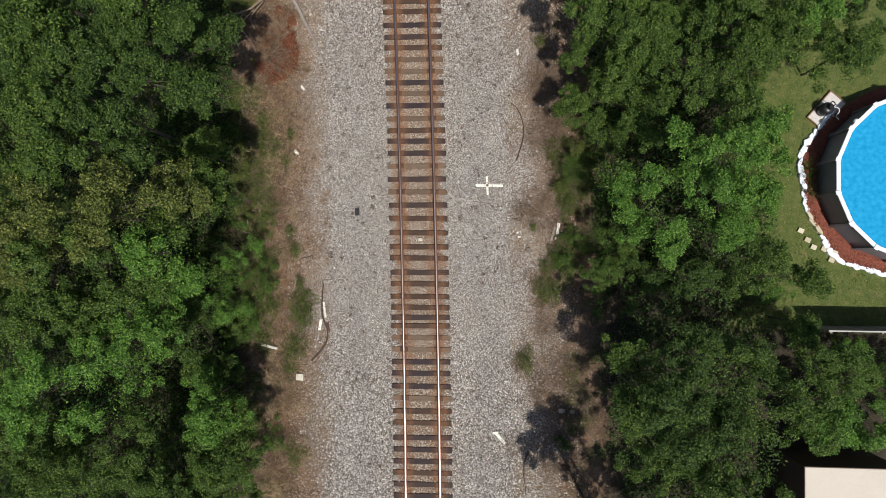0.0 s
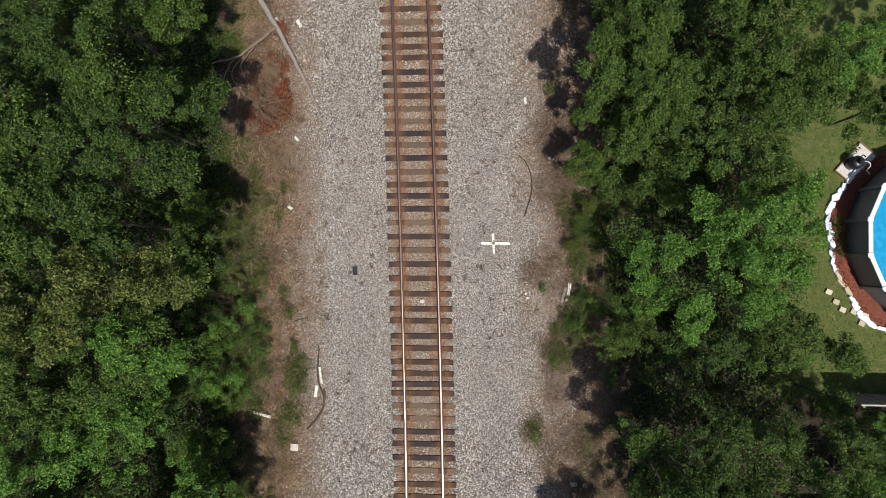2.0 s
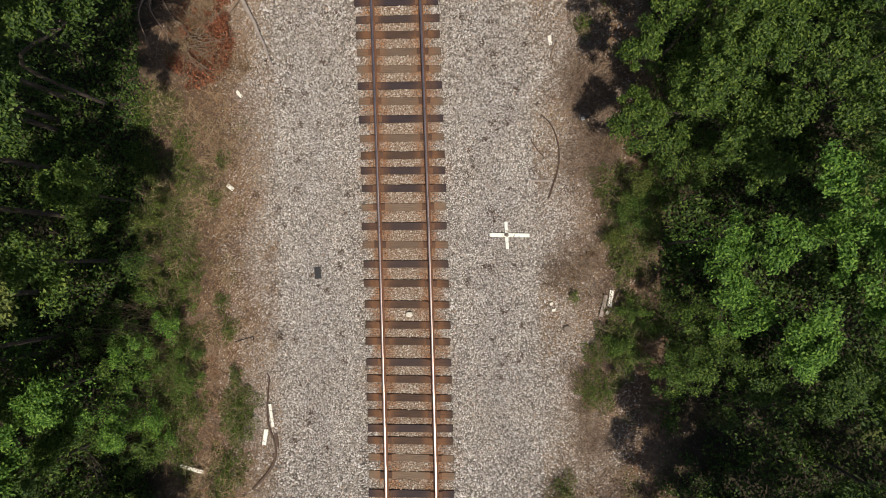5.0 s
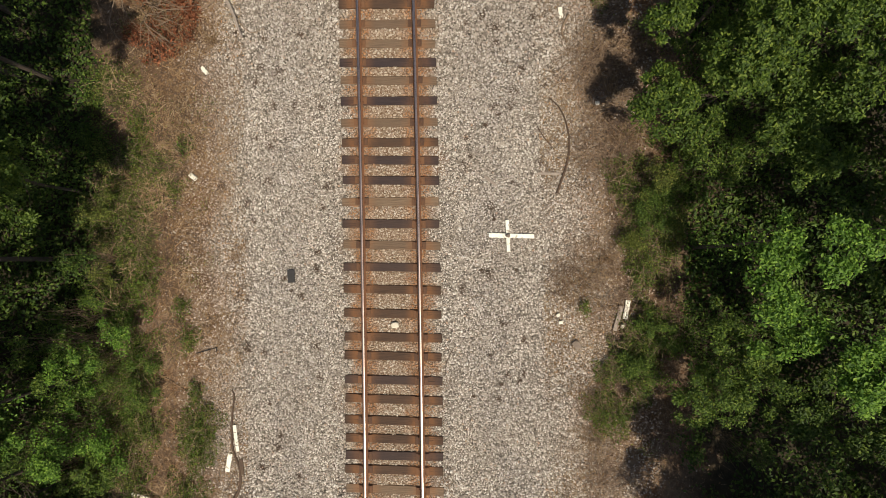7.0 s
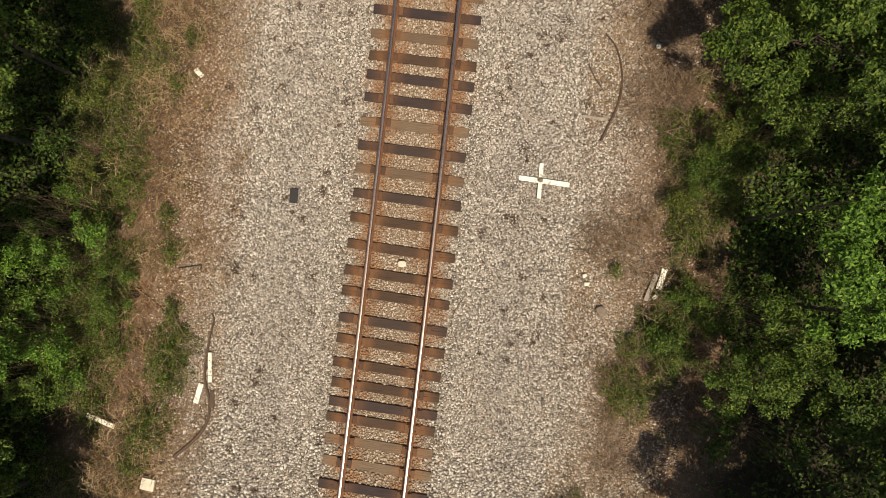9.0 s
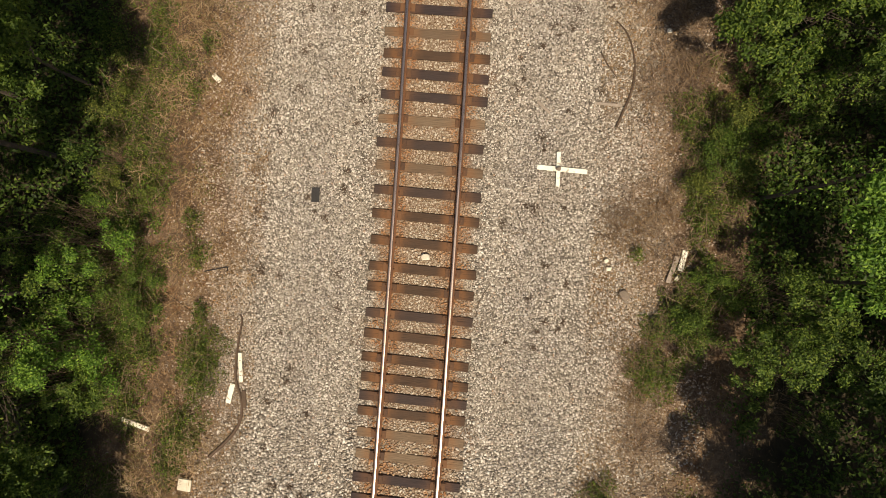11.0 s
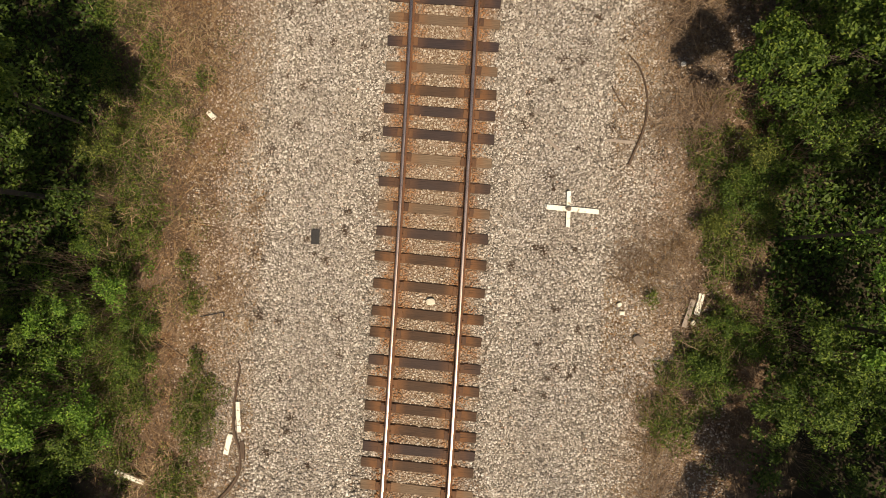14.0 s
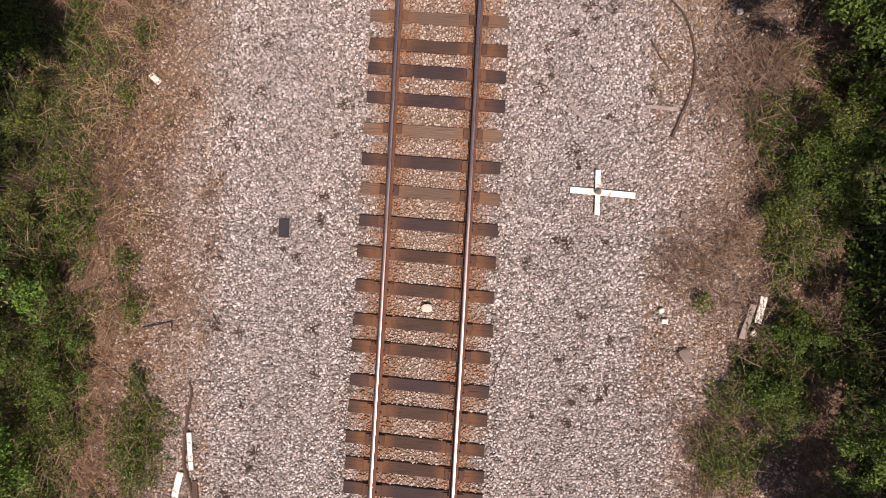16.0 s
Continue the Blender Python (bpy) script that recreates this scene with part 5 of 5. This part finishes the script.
def build_pool():
    pool = holder("swimming_pool", pose(POOL[0], POOL[1], -0.35), "round above-ground pool with grey wall, white rim and blue water", "swimming pool")
    inv = pool.matrix_world.inverted()

    def add(name, bm, mat, label="", parent=pool, smooth=False):
        bm.transform(inv)
        return part(name, bm, mat, parent, label, smooth)

    for k in range(SIDES):
        a, b = ring_point(k, POOL_R, 0), ring_point(k + 1, POOL_R, 0)
        c, d = ring_point(k + 1, POOL_R - 0.04, 0), ring_point(k, POOL_R - 0.04, 0)
        add("wall_panel", prism((a, b, c, d), -0.37, POOL_TOP - 0.02), M_POOL_WALL, "dark grey steel wall panel")
        a, b = ring_point(k, POOL_R + 0.07, 0), ring_point(k + 1, POOL_R + 0.07, 0)
        c, d = ring_point(k + 1, POOL_R - 0.10, 0), ring_point(k, POOL_R - 0.10, 0)
        bm = prism((a, b, c, d), POOL_TOP - 0.02, POOL_TOP + 0.03)
        bmesh.ops.bevel(bm, geom=bm.edges[:], offset=0.012, segments=1, affect="EDGES")
        add("top_rail", bm, M_POOL_RIM, "white rim ledge")
        m = Matrix.Translation(ring_point(k, POOL_R + 0.03, 0)) @ Matrix.Rotation(2 * math.pi * (k + 0.5) / SIDES, 4, "Z")
        bm = box(0.09, 0.14, POOL_TOP + 0.36, (0, 0, -0.37), 0.012)
        bm.transform(m)
        add("upright", bm, M_POOL_WALL, "grey wall upright")
        bm = box(0.22, 0.19, 0.05, (-0.03, 0, POOL_TOP + 0.012), 0.02)
        bm.transform(m)
        add("rail_cap", bm, M_POOL_RIM, "white joint cap on the rim")
    bm = bmesh.new()
    ring = [bm.verts.new(ring_point(k, POOL_R - 0.045, POOL_TOP - 0.16)) for k in range(SIDES)]
    bm.faces.new(ring)
    add("water", bm, M_WATER, "clear blue pool water")
    bm = bmesh.new()
    bmesh.ops.create_icosphere(bm, subdivisions=2, radius=0.10, matrix=Matrix.Translation(ring_point(6, POOL_R + 0.02, POOL_TOP + 0.02) + Vector((0.2, 0.3, 0))))
    add("skimmer_lid", bm, M_POOL_RIM, "white round skimmer lid", smooth=True)


build_pool()


def edge_radius(a):
    """The wavy outer edge of the mulch bed."""
    return 4.02 + 0.10 * math.sin(5 * a) + 0.06 * math.sin(11 * a + 1)


def edging_stone(x, y, sx, sy, turn, pale, pick):
    """A flat broken stone with five to seven corners."""
    n = pick.randint(5, 7)
    ring = []
    for k in range(n):
        t = 2 * math.pi * (k + pick.uniform(-0.25, 0.25)) / n
        q = pick.uniform(0.82, 1.12)
        ring.append((sx * 0.56 * q * math.cos(t), sy * 0.56 * q * math.sin(t)))
    bm = prism(ring, 0.0, pick.uniform(0.09, 0.15))
    bmesh.ops.bevel(bm, geom=bm.edges[:], offset=0.012, segments=1, affect="EDGES")
    rough_up(bm, 0.012, 6.0, x)
    me = bpy.data.meshes.new("border_stone")
    bmesh.ops.recalc_face_normals(bm, faces=bm.faces)
    bm.to_mesh(me)
    bm.free()
    ob = dress(new("border_stone", me), M_PAVER if pale else M_BORDER)
    ob.matrix_world = pose(x, y, lie1(x, y) - 0.01, pick.uniform(-5, 5), pick.uniform(-5, 5), turn)
    tagged(ob, "beige edging stone of the mulch bed" if pale else "whitewashed edging stone of the mulch bed", "edging stone", "edging stones")


def build_mulch():
    bm = bmesh.new()
    rings = [[], [], []]
    n = 96
    for k in range(n):
        a = 2 * math.pi * k / n
        for i, (r, z) in enumerate(((POOL_R - 0.1, -0.23), ((POOL_R + edge_radius(a)) / 2, -0.20), (edge_radius(a), -0.33))):
            rings[i].append(bm.verts.new((POOL[0] + r * math.cos(a), POOL[1] + r * math.sin(a), z)))
    for a, b in zip(rings, rings[1:]):
        for k in range(n):
            bm.faces.new((a[k], a[(k + 1) % n], b[(k + 1) % n], b[k]))
    bed = bmesh.ops.recalc_face_normals(bm, faces=bm.faces)
    me = bpy.data.meshes.new("mulch_bed")
    bm.to_mesh(me)
    bm.free()
    bed = tagged(dress(new("mulch_bed", me), M_MULCH), "red brown bark mulch ring round the pool", "mulch bed", kind="structure")
    m = 5200
    a, q = RNG.uniform(1.6, 4.9, m), RNG.uniform(POOL_R + 0.02, 4.0, m)
    t, l = RNG.uniform(0, 6.283, m), RNG.uniform(0.03, 0.09, m)
    s = np.stack([POOL[0] + q * np.cos(a), POOL[1] + q * np.sin(a), np.full(m, -0.195) - 0.05 * (q - POOL_R)], 1)
    e = s + np.stack([l * np.cos(t), l * np.sin(t), RNG.uniform(-0.01, 0.02, m)], 1)
    chips = dress(new("bark_chips", blade_mesh("bark_chips", s, e, RNG.uniform(0.008, 0.018, m))), M_CHIP)
    tagged(chips, "loose red bark chips on the mulch", "mulch", kind="stuff")
    pick = random.Random(5)
    a = 2.35
    while a < 4.75:
        r = edge_radius(a) + 0.06
        l = pick.uniform(0.26, 0.5)
        x, y = POOL[0] + r * math.cos(a), POOL[1] + r * math.sin(a)
        pale = 3.52 < a < 3.72
        edging_stone(x, y, l * 1.05, pick.uniform(0.15, 0.30), math.degrees(a) + 90 + pick.uniform(-25, 25), pale, pick)
        a += (l * 0.78) / r
    for i, (x, y) in enumerate(((16.62, -2.16), (16.90, -2.56), (17.14, -2.87), (17.58, -2.95), (18.03, -3.11), (17.89, -3.42))):
        slab("paver", (x - 0.11, y + 0.05), (x + 0.11, y - 0.05), 0.2, 0.05, M_PAVER, "small beige paver lying on the lawn", "paver", i * 2.0, group="pavers by the pool")
    for x, y, r in ((16.95, 0.15, 0.28), (17.0, -0.45, 0.26), (16.85, 0.6, 0.2)):
        n = 46
        a = RNG.uniform(0, 6.283, n)
        l = RNG.uniform(0.2, 0.5, n)
        s = np.stack([RNG.normal(0, 0.04, n), RNG.normal(0, 0.04, n), np.zeros(n)], 1)
        e = s + np.stack([l * np.cos(a), l * np.sin(a), RNG.uniform(0.15, 0.45, n)], 1)
        ob = dress(new("ornamental_grass", twig_mesh("ornamental_grass", s, e, RNG.uniform(0.006, 0.012, n))), M_LEAF_OLIVE)
        ob.matrix_world = pose(x, y, -0.24)
        tagged(ob, "spiky olive green grass clump in the mulch", "plant", "grass clumps")


build_mulch()


def build_pump():
    pad = holder("pump_pad", pose(17.71, 3.05, -0.32, 0, 0, 49), "pale concrete pad with brown wooden edging", "concrete pad")
    part("slab", box(1.46, 0.80, 0.08, (0, 0, -0.02), 0.01), M_CONCRETE, pad)
    for x, y, sx, sy in ((0, 0.425, 1.55, 0.045), (0, -0.425, 1.55, 0.045), (0.752, 0, 0.045, 0.80), (-0.752, 0, 0.045, 0.80)):
        part("edging_board", box(sx, sy, 0.11, (x, y, -0.03), 0.006), M_FRAME, pad, "brown wooden edging board")
    pump = holder("sand_filter", pose(17.48, 3.02, -0.26), "black round sand filter with a hose on its pad", "pool filter")
    bm = bmesh.new()
    bmesh.ops.create_cone(bm, cap_ends=True, segments=24, radius1=0.24, radius2=0.26, depth=0.45, matrix=Matrix.Translation((0, 0, 0.225)))
    part("tank", bm, M_BLACK, pump, smooth=True)
    bm = bmesh.new()
    bmesh.ops.create_uvsphere(bm, u_segments=24, v_segments=10, radius=0.255)
    bmesh.ops.scale(bm, vec=(1, 1, 0.55), verts=bm.verts)
    bmesh.ops.translate(bm, vec=(0, 0, 0.45), verts=bm.verts)
    part("dome", bm, M_BLACK, pump, smooth=True)
    bm = bmesh.new()
    bmesh.ops.create_cone(bm, cap_ends=True, segments=16, radius1=0.10, radius2=0.085, depth=0.16, matrix=Matrix.Translation((0, 0, 0.65)))
    part("valve", bm, M_BLACK, pump)
    part("valve_handle", box(0.30, 0.045, 0.03, (0.03, 0.02, 0.73), 0.008, turn=0.5), M_BLACK, pump)
    part("hose", tube(smooth_line([(0.08, 0, 0.66), (0.25, -0.05, 0.70), (0.36, -0.18, 0.62), (0.34, -0.34, 0.45), (0.42, -0.5, 0.5)], 5), 0.025, 8), M_HOSE, pump, "pale grey flexible hose", True)
    part("pipe", tube(smooth_line([(-0.05, 0.1, 0.62), (0.1, 0.25, 0.60), (0.3, 0.2, 0.45)], 5), 0.022, 8), M_BLACK, pump)


build_pump()


def build_shed():
    x0, x1, y0, y1, h = 15.36, 19.4, -14.6, -11.42, 2.05
    shed = holder("garden_shed", pose((x0 + x1) / 2, (y0 + y1) / 2, -0.35), "small shed with a flat beige roof and a dark rim for its shadow", "shed")
    w, d = x1 - x0, y1 - y0
    for sx, sy, at in ((w - 0.2, 0.08, (0, d / 2 - 0.14, 0)), (w - 0.2, 0.08, (0, -d / 2 + 0.14, 0)), (0.08, d - 0.36, (w / 2 - 0.14, 0, 0)), (0.08, d - 0.36, (-w / 2 + 0.14, 0, 0))):
        part("wall", box(sx, sy, h + 0.33, at, 0.01), M_DARKWOOD, shed, "dark brown boarded wall")
    part("roof", box(w - 0.06, d - 0.06, 0.07, (0, 0, h + 0.36), 0.012), M_ROOF, shed, "beige painted metal roof")
    # Dark strips round the roof stand for the wall and shadow at its edge.
    for sx, sy, at in ((w, 0.028, (0, d / 2 - 0.014, h + 0.30)), (w, 0.028, (0, -d / 2 + 0.014, h + 0.30)), (0.028, d - 0.058, (w / 2 - 0.014, 0, h + 0.30)), (0.028, d - 0.058, (-w / 2 + 0.014, 0, h + 0.30))):
        part("shade_rim", box(sx, sy, 0.13, at, 0.004), M_DARKWOOD, shed, "dark brown strip that stands for wall and shadow at the roof edge")


build_shed()


def build_fence():
    fence = holder("garden_fence", pose(16.7, -6.25, -0.33), "grey wooden board fence with a pale top rail", "fence")
    n = 40
    for k in range(n):
        part("board", box(0.145, 0.02, 1.76, (0.08 + k * 0.152, 0, 0.03), 0.004), M_FENCE, fence)
    for k in range(4):
        part("post", box(0.09, 0.09, 1.82, (0.1 + k * 1.98, -0.06, -0.02), 0.006), M_FENCE, fence)
    for z in (0.4, 1.4):
        part("rail", box(n * 0.152, 0.04, 0.09, (n * 0.076, -0.032, z), 0.005), M_FENCE, fence)
    part("top_rail", box(n * 0.152 + 0.04, 0.06, 0.03, (n * 0.076, -0.005, 1.80), 0.005), M_FENCE_TOP, fence, "pale top rail")


build_fence()


def build_lawn():
    n = 44000
    x, y = RNG.uniform(14.0, 23.0, n), RNG.uniform(-11.5, 7.5, n)
    r = np.hypot(x - POOL[0], y - POOL[1])
    keep = (r > 4.15) & ~((np.abs(x - 17.72) < 0.75) & (np.abs(y - 3.06) < 0.75)) & (RNG.uniform(0, 1, n) < ease(x, 13.5, 15.5)) & (y > -6.4)
    x, y = x[keep], y[keep]
    m = len(x)
    z = lie(x, y)
    p = np.stack([x, y, z + RNG.uniform(0, 0.02, m)], 1)
    nor = RNG.normal(0, 0.35, (m, 3)) + np.array([0, 0, 1.5])
    nor /= np.linalg.norm(nor, axis=1, keepdims=True)
    ob = dress(new("lawn_grass", leaf_mesh("lawn_grass", p, nor, RNG.uniform(0.04, 0.09, m))), M_LAWN)
    tagged(ob, "short patchy lawn grass round the pool", "grass", kind="stuff")


build_lawn()
